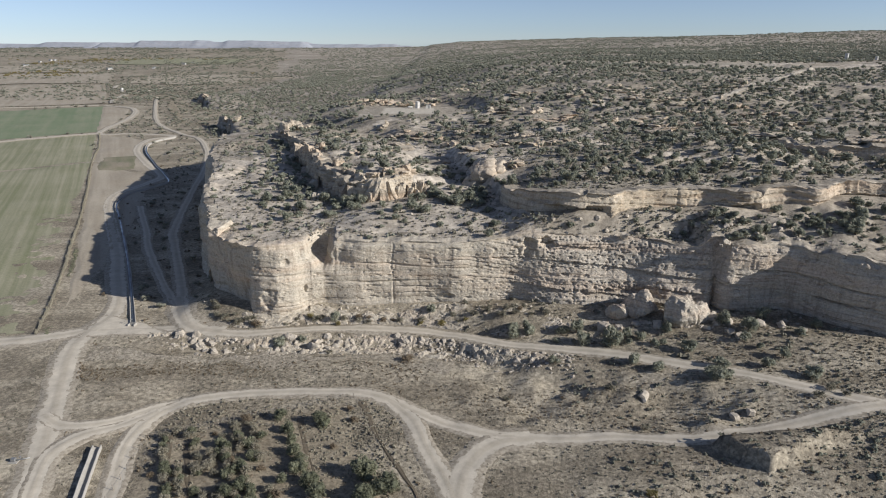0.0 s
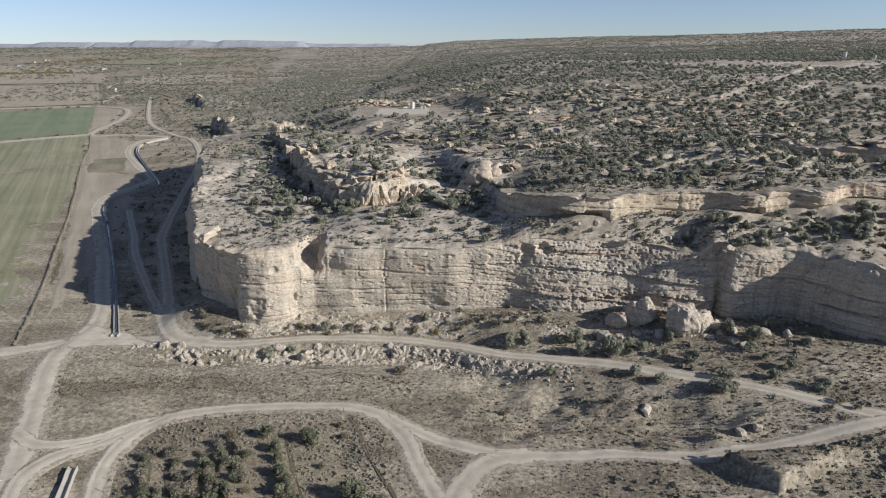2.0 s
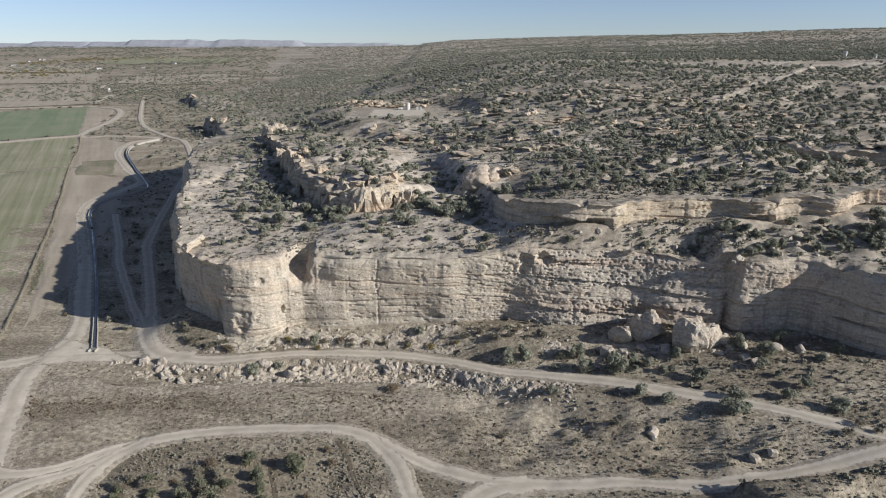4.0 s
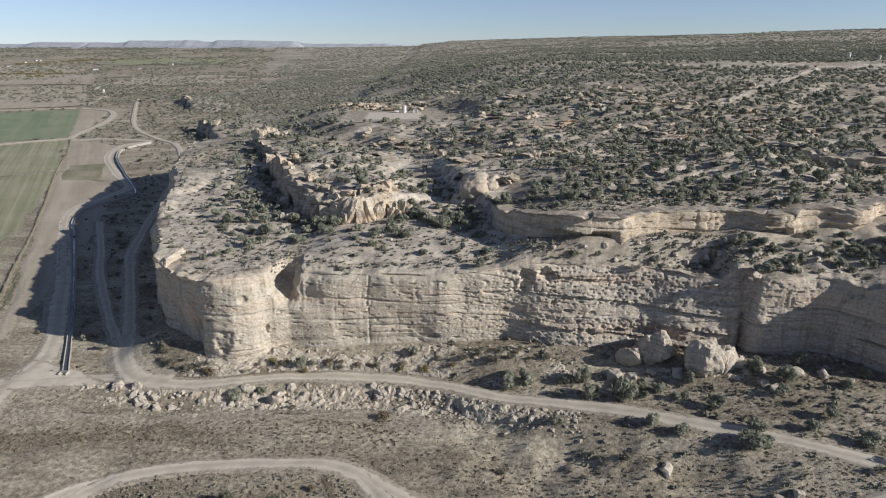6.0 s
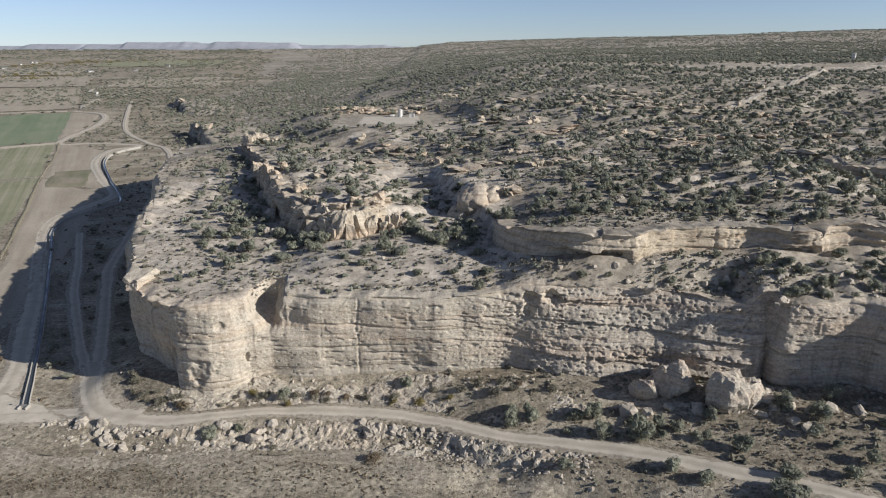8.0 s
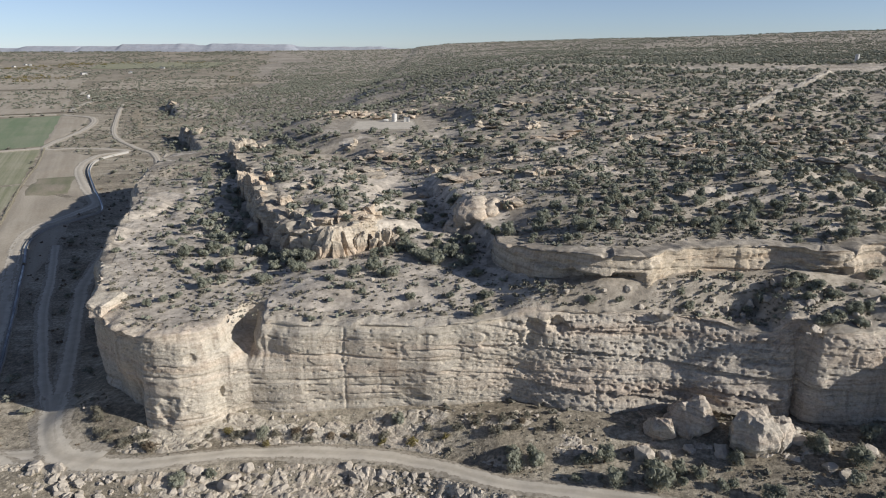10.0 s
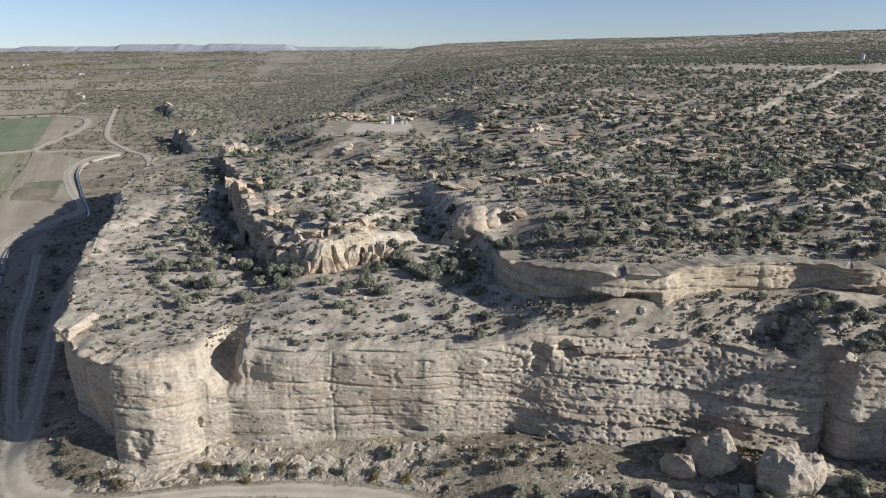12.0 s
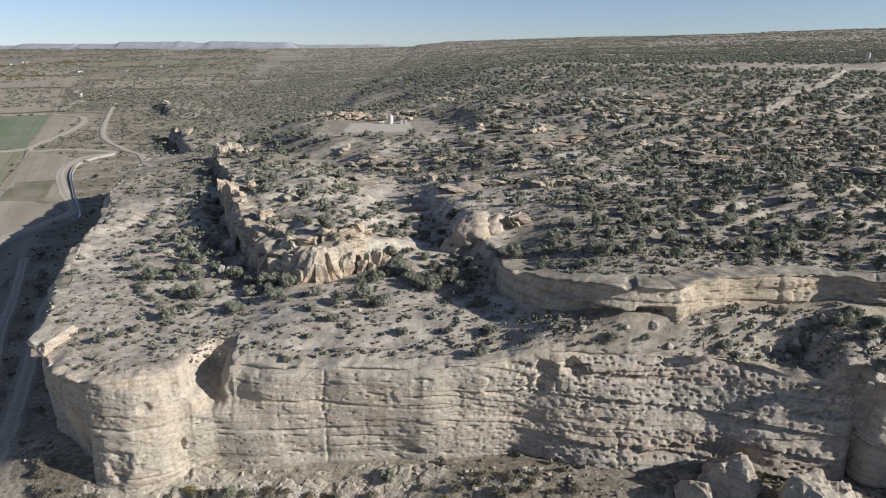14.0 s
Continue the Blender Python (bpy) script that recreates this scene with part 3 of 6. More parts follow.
# ---- cliffs ----
def cliff(name, points, z_low, relief, batter, rough, parent, label, material, step=0.24, vstep=0.22, height=top, cap=5.0, seed=0, carve=lambda x, y: 0 * x, under=lambda x, y: 0 * x, ledges=(), scoops=(), seams=(), second=None, inset=1.5, worn=1.6, sandy=6.0, jointed=0.42):
    """A wall of bedded rock hung along a line, from the rim down. relief(x): depth of its forms in metres; rough(x): 0 smooth to 1 pocked."""
    line = smooth_line(points, step)
    tan = np.gradient(line, axis=0)
    win = max(3, int(1.5 / step))
    ker = np.ones(win) / win
    pad_t = np.pad(tan, ((win, win), (0, 0)), mode="edge")
    tan = np.stack([np.convolve(pad_t[:, c], ker, "same")[win:-win] for c in (0, 1)], 1)
    tan /= np.linalg.norm(tan, axis=1)[:, None]
    nor = np.stack([tan[:, 1], -tan[:, 0]], 1)
    s = np.arange(len(line)) * step
    o = s * 0
    x, y = line[:, 0], line[:, 1]
    wob = relief(x, y) * (0.6 * fbm(s * 0.09, o, 3, 47 + seed) + jointed * facets(s * 0.16, o, 331 + seed))
    x, y = x + nor[:, 0] * wob, y + nor[:, 1] * wob
    cut, und = carve(x, y), under(x, y)
    front, r, b = relief(x, y), rough(x, y), batter(x, y)
    zt = height(x - nor[:, 0] * (inset + cut), y - nor[:, 1] * (inset + cut)) + 0.05
    droop = (0.45 + 0.4 * vn(s * 0.08, o, 42 + seed) + 0.7 * jointed * facets(s * 0.21, o, 341 + seed)) * np.clip(front, 0, 1) * worn
    zt = zt - droop
    zb = z_low(x, y)
    nv = int(np.max(zt - zb) / vstep) + 2
    rws = []
    for inn in np.linspace(cap, 0.5, 9):
        px, py = x - nor[:, 0] * (inn + cut), y - nor[:, 1] * (inn + cut)
        lip = 1 - inn / cap
        hx, hy = x - nor[:, 0] * (max(inn, inset) + cut), y - nor[:, 1] * (max(inn, inset) + cut)
        rws.append(np.stack([px, py, height(hx, hy) - 0.2 + 0.5 * lip - droop * lip ** 3 + 0.55 * lip * front * fbm(px * 0.35, py * 0.35, 3, 49)], 1))
    for k in range(nv):
        f = k / (nv - 1)
        z = zt + (zb - zt) * f
        depth = zt - z
        tilt = z + 0.7 * vn(s * 0.02, o, 51 + seed) + 0.25 * vn(s * 0.12, o, 52 + seed) - 0.02 * x
        bed = tilt / (2.7 - 1.0 * r) + 0.9 * vn(tilt * 0.3, o, 53)
        lay = np.floor(bed)
        fr = bed - lay
        block = np.floor(s / 11 + 9 * hash2(lay, lay * 0, 54 + seed) + 0.3 * vn(s * 0.3, lay, 50))
        lrand = hash2(lay, block, 55 + seed) * 2 - 1
        off = front * (0.07 + 0.22 * r) * lrand * S(fr / 0.06)
        # broad swells and smaller knobs
        off += front * 1.2 * fbm(s * 0.05, z * 0.045, 3, 57 + seed) + front * 0.4 * (1 - r) * fbm(s * 0.17, z * 0.10, 2, 56 + seed) + front * (0.035 + 0.17 * r) * fbm(s * 0.45, z * 0.7, 5, 58 + seed, 0.66)
        off += front * 0.15 * facets(s * 0.22 + 0.4 * vn(z * 0.2, o, 77), tilt * 0.42, 311 + seed) + front * (0.03 + 0.06 * r) * facets(s * 0.9, tilt * 1.1, 321 + seed)
        # open bedding planes
        slot = S(vn(s * 0.075, lay * 3.1, 59 + seed) * 3.4 - 1.2 + 0.6 * r)
        off -= front * (0.6 + 0.2 * r) * slot * np.exp(-((fr - 0.06 - 0.05 * vn(s * 0.8, lay, 46)) / 0.085) ** 2)
        # upright joints
        cell = np.floor(s / 6.5)
        for dc in (-1, 0, 1):
            js = (cell + dc + 0.15 + 0.7 * hash2(cell + dc, o, 61 + seed)) * 6.5 + 0.35 * vn(z * 0.35, cell + dc, 62) + 0.08 * vn(z * 2, cell, 60)
            deep = np.clip(hash2(cell + dc, o + 3, 63 + seed) - 0.5, 0, 1)
            span = S((vn(z * 0.11, (cell + dc) * 3.3, 64) + 0.3) * 3)
            side = np.where(s > js, np.exp(-(s - js) / 1.6), 0) * deep * 0.5
            off -= front * span * (0.9 * deep * np.exp(-((s - js) / 0.28) ** 2) + side * (1 - r))
        # hollows, small and large
        pock = S(vn(s * 0.05, bed * 0.4, 69 + seed) * 1.5 + 0.5)
        off -= front * 0.85 * r * pock * pits(s * 1.05 + 0.3 * vn(z, s, 2), tilt * 1.25, 71 + seed, 0.6)
        off -= front * 1.2 * r * pits(s * 0.36 + 0.2 * vn(s * 0.7, z * 0.7, 4), tilt * 0.75, 73 + seed, 0.13)
        off -= front * 0.75 * pits(s * 0.36, tilt * 1.5, 75 + seed, 0.08) + front * 0.4 * pits(s * 0.9, tilt * 1.3, 79 + seed, 0.10)
        # long overhanging beds, and single scooped hollows
        for k_, lvl in enumerate(ledges):
            dz = z - (lvl - 0.055 * (x - 45) + 0.5 * vn(s * 0.07, o + k_, 45))
            m_ = r * S(vn(s * 0.045, o + 7 * k_, 44) * 2 + 0.9)
            off += m_ * np.where(dz > 0, 0.55 * np.exp(-dz / 1.3), -0.75 * np.exp(dz / 0.7))
        for x0_, lvl, deep_ in seams:
            line_z = lvl - 0.02 * (x - x0_) + 0.7 * vn(s * 0.05, o + lvl, 37) + 0.12 * vn(s * 0.6, o + lvl, 38)
            off -= deep_ * np.exp(-((z - line_z) / 0.26) ** 2) * S((x - x0_) / 5) * S((x0_ + 46 - x) / 8) * S(vn(s * 0.07, o + lvl, 39) * 2.4 + 0.75) * (y < 195)
        for sx_, sz_, sa, sb, sd in scoops:
            off -= sd * np.sqrt(np.clip(1 - ((x - sx_) / sa) ** 2 - ((z - sz_) / sb) ** 2 + 0.75 * fbm(s * 0.5, z * 0.45, 3, 39), 0, 1)) * (y < 190) * (np.abs(x - sx_) < 2 * sa)
        # the overhung bed near the foot, and the worn rim
        off -= front * (0.35 + 1.5 * r) * np.exp(-((z - zb - 4.6 - 0.9 * vn(s * 0.05, o, 66)) / 0.7) ** 2) * S(vn(s * 0.045, o, 67) * 2 + 0.5)
        off = off * S(depth / 1.4 + 0.2) + b * depth - (0.9 + 0.6 * vn(s * 0.2, o, 68)) * np.exp(-depth / (0.7 + 1.2 * r)) - np.minimum(cut, carve(x - (x + 33.4) * 0.0 + np.sign(x + 33.4) * 0.24 * depth + 0.9 * vn(z * 0.45, o + 5, 38), y)) * S(1 - (depth - 4.5) / 5) - und * S((depth - 3.2) / 0.9)
        rws.append(np.stack([x + nor[:, 0] * off, y + nor[:, 1] * off, z + 0.25 * front * vn(s * 0.3, o, 70) * S(1 - depth / 3)], 1))
    verts = np.stack(rws, 0)
    me = mesh_from(name, verts.reshape(-1, 3), grid_faces(len(rws), len(line))[:, ::-1], material)
    me.materials.append(second[0] if second else material)
    me.materials.append(MESA_SOIL)
    slots = np.zeros((len(verts) - 1, len(line) - 1), np.int32)
    if second:
        zmid = (verts[:-1, :-1, 2] + verts[1:, 1:, 2]) / 2
        swap = second[1](x[:-1][None, :] + 9 * vn(zmid * 0.3, zmid * 0 + 3, 43) + 4 * vn(x[:-1][None, :] * 0.4, zmid * 0.8, 36), zmid) & (np.arange(len(zmid)) > 8)[:, None]
        slots[swap] = 1
    # soil lies on the cap to within a ragged strip of bare lip
    bare = vn(verts[:8, :-1, 0] * 0.16, verts[:8, :-1, 1] * 0.16, 58) * 3.2
    slots[:8][np.arange(8)[:, None] + bare < sandy + 7 * S((verts[:8, :-1, 0] - 24) / 8) * S((195 - verts[:8, :-1, 1]) / 4)] = 2
    me.polygons.foreach_set("material_index", slots.ravel())
    return part(name, me, parent, label)


def along(xs, vals):
    return lambda x, y: np.interp(x, xs, vals)


def notch(x, y):
    """The cleft behind the corner buttress, and a shallow dip in the rim beside it."""
    return (10.5 * S((4.6 - np.abs(x + 34.2)) / 4.2) + 1.8 * np.exp(-((x + 28) / 4) ** 2)) * (y < 195)


mesa = thing("mesa", "flat-topped sandstone mesa with sheer pale cliffs", "mesa", kind="structure")
cliff("cliff_face", RIM_WEST[-3:] + RIM_FRONT[:-2], lambda x, y: low(x - 3.5 * S((-64 - x) / 4), y - 3.5 * S((x + 68) / 4)) - 2.5, along([-90, -62, -30, 25, 40, 72, 80], [1.1, 0.9, 0.7, 0.75, 0.72, 0.66, 0.9]),
      along([-80, -69, -65, -61, -57, -53.5, -46, -40, -33, -28, 18, 30, 42, 65, 72, 76, 82], [0.06, -0.10, -0.17, -0.24, -0.16, 0.03, 0.13, 0.09, 0.0, 0.04, 0.06, 0.28, 0.42, 0.44, 0.34, 0.15, 0.10]),
      along([-80, -66, -40, -28, 8, 20, 32, 70, 78, 90], [0.25, 0.22, 0.14, 0.05, 0.10, 0.5, 1.0, 1.0, 0.5, 0.4]), mesa, "sheer pale bedded cliff with hollows and cracks", ROCK, carve=notch, cap=8.0, sandy=1.0, jointed=0.06, ledges=(8.5, 12.5, 16.0, 20.5), second=(ROCK_GREY, lambda x, z: x > 24), seams=((84, 13.0, 1.5), (80, 17.8, 0.7), (-58, 13.6, 0.4), (-31, 15.4, 0.55), (-29, 10.4, 0.45), (-8, 18.6, 0.5), (-12, 13.0, 0.4)),
      scoops=((-48.0, 6.5, 2.6, 2.8, 0.7), (-39.6, 8.5, 0.8, 1.6, 1.2), (-44, 17, 1.0, 1.2, 0.8), (-55.5, 9, 1.8, 2.6, 0.9), (3, 5.5, 1.6, 0.9, 0.9), (26, 20, 2.2, 2.6, 1.4), (31, 21.5, 2.0, 1.6, 1.6)))
cliff("west_cliff", RIM_WEST[:-1], lambda x, y: low(x - 4, y) - 2.5, along([0, 1], [1.3, 1.3]), along([0, 1], [0.13, 0.13]), along([0, 1], [0.35, 0.35]), mesa, "shaded side cliff", ROCK, step=0.7, vstep=0.6, seed=9)
cliff("ledge", LEDGE, lambda x, y: top(x, y - 3.0) - 1.2, along([0, 1], [0.7, 0.7]), along([0, 1], [0.04, 0.04]), along([13, 28, 50, 55, 70, 76, 84], [0.5, 0.75, 0.75, 0.12, 0.2, 0.6, 0.6]), mesa, "warm upper ledge of sandstone", ROCK_WARM, step=0.34, height=lambda x, y: np.maximum(top(x, y), 34.2 + 1.3 * S((x - 84) / 14) + 0.6 * vn(x * 0.11, y * 0.11, 26) - 12 * S((25 - x) / 3) - 3.5 * S((y - 194) / 8) * S((34 - x) / 8)), cap=8.5, inset=6.9, worn=0.6, sandy=7.4, seed=17, ledges=(30.5, 32.6), second=(ROCK_TAN, lambda x, z: (x > 52) & (x < 78)), under=lambda x, y: 3.0 * S((x - 30) / 4) * S((51 - x) / 6) + 2.4 * S((x - 83) / 3) * S((95 - x) / 3) + 1.2 * S((x - 100) / 4))
cliff("scarp", SCARP, lambda x, y: top(x - 2.5 * S((-20 - x) / 4), y - 2.5) - 1.2, along([0, 1], [1.7, 1.7]), along([0, 1], [0.03, 0.03]), along([0, 1], [0.9, 0.9]), mesa, "broken scarp of blocky sandstone", ROCK_WARM, step=0.28, vstep=0.25, cap=8.0, inset=6.4, worn=0.7, seed=23)
cliff("bench_ledge", BENCH, lambda x, y: top(x, y - 2.5) - 1.0, along([0, 1], [0.9, 0.9]), along([0, 1], [0.08, 0.08]), along([0, 1], [0.6, 0.6]), mesa, "low ledge among the trees", ROCK_WARM, step=0.4, vstep=0.35, cap=8.0, inset=6.4, seed=29)


def rock_skin(name, xs, near, far, lift, relief, parent, label, material, seed, step=0.3):
    """Broken rock laid over sloping ground between two lines; its margins run under the soil."""
    x = np.arange(xs[0], xs[1], step)
    y0, y1 = near(x), far(x)
    n = int(np.max(y1 - y0) / step) + 2
    f = np.linspace(0, 1, n)[:, None]
    gx_ = np.repeat(x[None], n, 0)
    gy_ = y0[None] + (y1 - y0)[None] * f
    wx_, wy_ = gx_ + 0.5 * vn(gx_ * 0.5, gy_ * 0.5, seed), gy_ + 0.5 * vn(gx_ * 0.5, gy_ * 0.5, seed + 1)
    form = 0.62 * facets(wx_ * 0.42, wy_ * 0.5, seed + 2) + 0.42 * facets(wx_ * 0.95, wy_ * 1.05, seed + 8) + 0.2 * fbm(gx_ * 1.3, gy_ * 1.3, 3, seed + 14)
    mask = S(f / 0.16) * S((1 - f) / 0.16) * S((gx_ - xs[0]) / 6) * S((xs[1] - gx_) / 8)
    mask = mask * S(0.72 + 1.5 * vn(gx_ * 0.07, gy_ * 0.16, seed + 17) + 0.5 * vn(gx_ * 0.4, gy_ * 0.5, seed + 19))
    z = low(gx_, gy_) + lift * mask + relief * form * mask - 0.45 * (1 - mask)
    me = mesh_from(name, np.stack([gx_, gy_, z], -1).reshape(-1, 3), grid_faces(n, len(x)), material, False)
    return part(name, me, parent, label)


def rim_foot(x):
    line = [p for p in RIM_FRONT if p[0] < 130]
    return np.interp(x, [p[0] for p in line], [p[1] for p in line])


rock_skin("road_bank", (-86, 36), lambda x: cliff_road_y(x) - np.interp(x, [-86, -70, -45, 10, 36], [6, 10.5, 11.5, 9.5, 8]) + 1.2 * vn(x * 0.12, x * 0, 15), lambda x: cliff_road_y(x) - 2.3, 0.18, 0.5, mesa, "broken pale rock bank below the track", ROCK_PALE, 301)
rock_skin("apron", (-60, 30), lambda x: cliff_road_y(x) + 2.4, lambda x: np.maximum(rim_foot(x) - 0.5, cliff_road_y(x) + 5), 0.25, 0.36, mesa, "pale eroded rock apron under the cliff", ROCK_PALE, 331)
rock_skin("talus", (26, 80), lambda x: np.maximum(cliff_road_y(x) + 5, rim_foot(x) - 19), lambda x: rim_foot(x) - 5.5, 0.2, 0.55, mesa, "grey talus of broken rock below the pocked cliff", ROCK_GREY, 361)

rows_t = fan_rows(92, 4900, 0.0046)
cols_t = np.arange(-0.80, 0.92, 0.0046)
cols_t = np.concatenate([cols_t, 0.93 + np.cumsum(np.linspace(0.02, 0.4, 14))])
tx = cols_t[None, :] * (rows_t[:, None] + 45)
ty = np.repeat(rows_t[:, None], len(cols_t), 1)
tz = top(tx, ty)
cx = (tx[:-1, :-1] + tx[1:, 1:]) / 2
cy = (ty[:-1, :-1] + ty[1:, 1:]) / 2
keep = inside(cx, cy, MESA_EDGE)
rim_line = smooth_line(RIM_WEST + RIM_FRONT, 1.5)
close = keep & (cy < 480) & (cx < 440)
dist_rim = np.full(cx.shape, 99.0)
dist_rim[close] = near_line(cx[close], cy[close], rim_line[::2])
keep &= dist_rim > 3.3 + 2.8 * (cy < 196) * S((24 - cx) / 8) + notch(cx, cy)
faces_t = grid_faces(len(rows_t), len(cols_t), keep)
used, inv = np.unique(faces_t.ravel(), return_inverse=True)
mesa_top_me = mesh_from("mesa_top", np.stack([tx, ty, tz], -1).reshape(-1, 3)[used], inv.reshape(-1, 4), MESA_SOIL)
mesa_top_me.materials.append(MESA_PALE)
kx, ky = cx[keep], cy[keep]
pale_here = (kx < 24 + 12 * vn(kx * 0.06, ky * 0.06, 83)) & (ky < 300 + 60 * vn(kx * 0.02, ky * 0.02, 84)) | (fbm(kx * 0.05, ky * 0.09, 3, 85) > 0.62)
mesa_top_me.polygons.foreach_set("material_index", pale_here.astype(np.int32))
part("mesa_top", mesa_top_me, mesa, "sandy top with bare slickrock")


# ---- fields and worked ground ----
def quad_patch(name, corners, material, label, category, lift=0.14, n=40, height=low):
    """A four-sided sheet laid over the land."""
    c = np.array(corners, float)
    u, v = np.meshgrid(np.linspace(0, 1, n), np.linspace(0, 1, n), indexing="ij")
    p = (c[0] * ((1 - u) * (1 - v))[..., None] + c[1] * (u * (1 - v))[..., None] + c[2] * (u * v)[..., None] + c[3] * ((1 - u) * v)[..., None])
    wob = 0.8 * np.stack([vn(p[..., 0] * 0.1, p[..., 1] * 0.1, 81), vn(p[..., 0] * 0.1, p[..., 1] * 0.1, 82)], -1)
    p = p + wob
    d = np.hypot(p[..., 0], p[..., 1])
    z = height(p[..., 0], p[..., 1]) + lift + 0.0003 * np.clip(d - 100, 0, 2500)
    rim_ = np.maximum(np.abs(2 * u - 1), np.abs(2 * v - 1))
    me = mesh_from(name, np.concatenate([p, (z - 0.22 * S((rim_ - 0.8) / 0.2))[..., None]], -1).reshape(-1, 3), grid_faces(n, n), material)
    edge = me.attributes.new("edge", "FLOAT", "POINT")
    edge.data.foreach_set("value", (0.3 + 0.65 * S((rim_ - 0.55) / 0.45)).astype(np.float32).ravel())
    return thing(name, label, category, kind="structure", me=me)


quad_patch("field", [(-114, 162), (-233, 432), (-480, 210), (-330, 60)], CROP_OLIVE, "olive-green crop field in straight rows", "field")
quad_patch("field", [(-236, 436), (-301, 574), (-560, 340), (-484, 214)], CROP_OLIVE, "olive-green crop field beyond a grass strip", "field")
quad_patch("field", [(-306, 588), (-417, 824), (-610, 700), (-500, 410)], CROP_GREEN, "bright green crop field beside the canal", "field")
quad_patch("field", [(-109, 172), (-231, 430), (-171, 382), (-126, 246)], CROP_DRY, "brown fallow field beside the dirt track", "field")
quad_patch("field", [(-232, 434), (-296, 568), (-244, 536), (-174, 390)], CROP_DRY, "brown fallow field in a bend of the canal", "field")
quad_patch("field", [(-309, 590), (-416, 820), (-370, 788), (-334, 702)], CROP_DRY, "brown fallow field between crop and track", "field")
quad_patch("field", [(-213, 398), (-236, 452), (-214, 462), (-193, 408)], CROP_WEEDY, "weedy green patch in the fallow field", "field", lift=0.22)
quad_patch("field", [(-430, 860), (-620, 1240), (-1100, 1150), (-760, 720)], CROP_DRY, "wide tan fallow field in the valley", "field", lift=0.5)
quad_patch("field", [(-640, 1300), (-820, 1700), (-1300, 1600), (-1000, 1220)], CROP_DRY, "dry brown pasture in the valley", "field", lift=0.8)
quad_patch("field", [(-250, 640), (-300, 760), (-390, 960), (-330, 800)], GRASS_DRY, "dry brush flat beside the far track", "field", lift=0.3)
quad_patch("field", [(-900, 1750), (-1050, 2150), (-1700, 2050), (-1400, 1650)], CROP_DRY, "pale field far out in the valley", "field", lift=0.9)
quad_patch("field", [(-700, 2250), (-760, 2700), (-1250, 2700), (-1100, 2250)], CROP_OLIVE, "dull green field far out in the valley", "field", lift=1.2)
quad_patch("field", [(-400, 1250), (-430, 1600), (-700, 1680), (-600, 1280)], CROP_DRY, "pale bare field in the valley", "field", lift=0.8)
quad_patch("road_junction", [(-103, 157), (-99.5, 178), (-82, 170), (-70, 163)], DIRT, "broad pale dirt where the tracks meet", "road", lift=0.13, n=24)
ribbon("road_junction", [(-60, 162.8), (-68, 165.2), (-74, 171.5), (-78.5, 181), (-82, 190)], 6.4, DIRT, "pale trodden dirt at the cliff corner", "road", 0.17, step=1.0, ragged=0.8)
quad_patch("orchard_ground", [(-59, 88), (-59, 116), (-20, 131), (-4, 88)], GRASS_DRY, "dry brown grass between old orchard rows", "ground", lift=0.09)
for rut in ([(-56.5, 117), (-55.2, 113.8), (-51.8, 104.8), (-48.1, 96.6), (-45, 89)], [(-51.5, 113), (-50.3, 110.3), (-47.3, 103.1), (-44.7, 96.6), (-42, 89)], [(-30, 123), (-29.1, 119.5), (-26.6, 112.3), (-24, 105.7), (-20, 95)], [(-17.6, 130), (-16.2, 127), (-11.6, 114.3), (-5.6, 102.2), (-3, 95)]):
    ribbon("rut", rut, 0.65, RUT_SOIL, "dark furrow between old orchard rows", "rut", 0.16, ragged=0.3, step=0.8, profile=[(-0.9, -0.12), (-0.5, 0.03), (-0.2, -0.02), (0.2, -0.02), (0.5, 0.03), (0.9, -0.12)])
ribbon("sand_wash", [(-90, 151), (-74, 151.5), (-58, 150.2), (-44, 150.6), (-30, 152.2), (-12, 152), (4, 148)], 4.6, SAND, "pale washed sand below the road bank", "sand", 0.05, step=1.0, ragged=2.2)
quad_patch("well_pad", [(-38, 362), (-40, 410), (0, 413), (5, 364)], DIRT, "bare levelled pad of pale dirt on the mesa", "pad", lift=0.12, height=top)
ribbon("mesa_road", MESA_ROAD, 3.6, DIRT, "pale dirt track climbing through the woodland", "road", 0.5, top)
ribbon("field_track", FIELD_TRACK, 6.0, DIRT, "pale grass strip between two crop fields", "road", 0.25, ragged=0.4, step=6)
ribbon("valley_track", [(-420, 850), (-455, 930), (-478, 1030), (-482, 1130), (-470, 1180)], 6.0, DIRT, "pale dirt track across the far valley", "road", 0.5, ragged=0.6, step=10)
ribbon("valley_track", [(-560, 1150), (-600, 1260), (-590, 1350), (-480, 1420), (-330, 1500)], 7.0, DIRT, "pale dirt track across the far valley", "road", 0.6, ragged=0.6, step=12)
ribbon("valley_track", [(-425, 828), (-560, 790), (-700, 720)], 6.0, DIRT, "pale dirt track beside the green field", "road", 0.5, ragged=0.6, step=10)
ribbon("canal", CANAL, 1.5, CONCRETE, "narrow concrete-lined irrigation canal", "canal", 0.12, ragged=0.1,
       profile=[(-0.5, -0.3), (-0.46, 0.3), (-0.38, 0.3), (-0.27, 0.02), (0.27, 0.02), (0.38, 0.3), (0.46, 0.3), (0.5, -0.3)])
ribbon("canal_water", CANAL, 0.62, WATER, "dark still water in the canal", "water", 0.24, ragged=0.05, profile=[(-0.5, 0.0), (0.0, 0.0), (0.5, 0.0)])
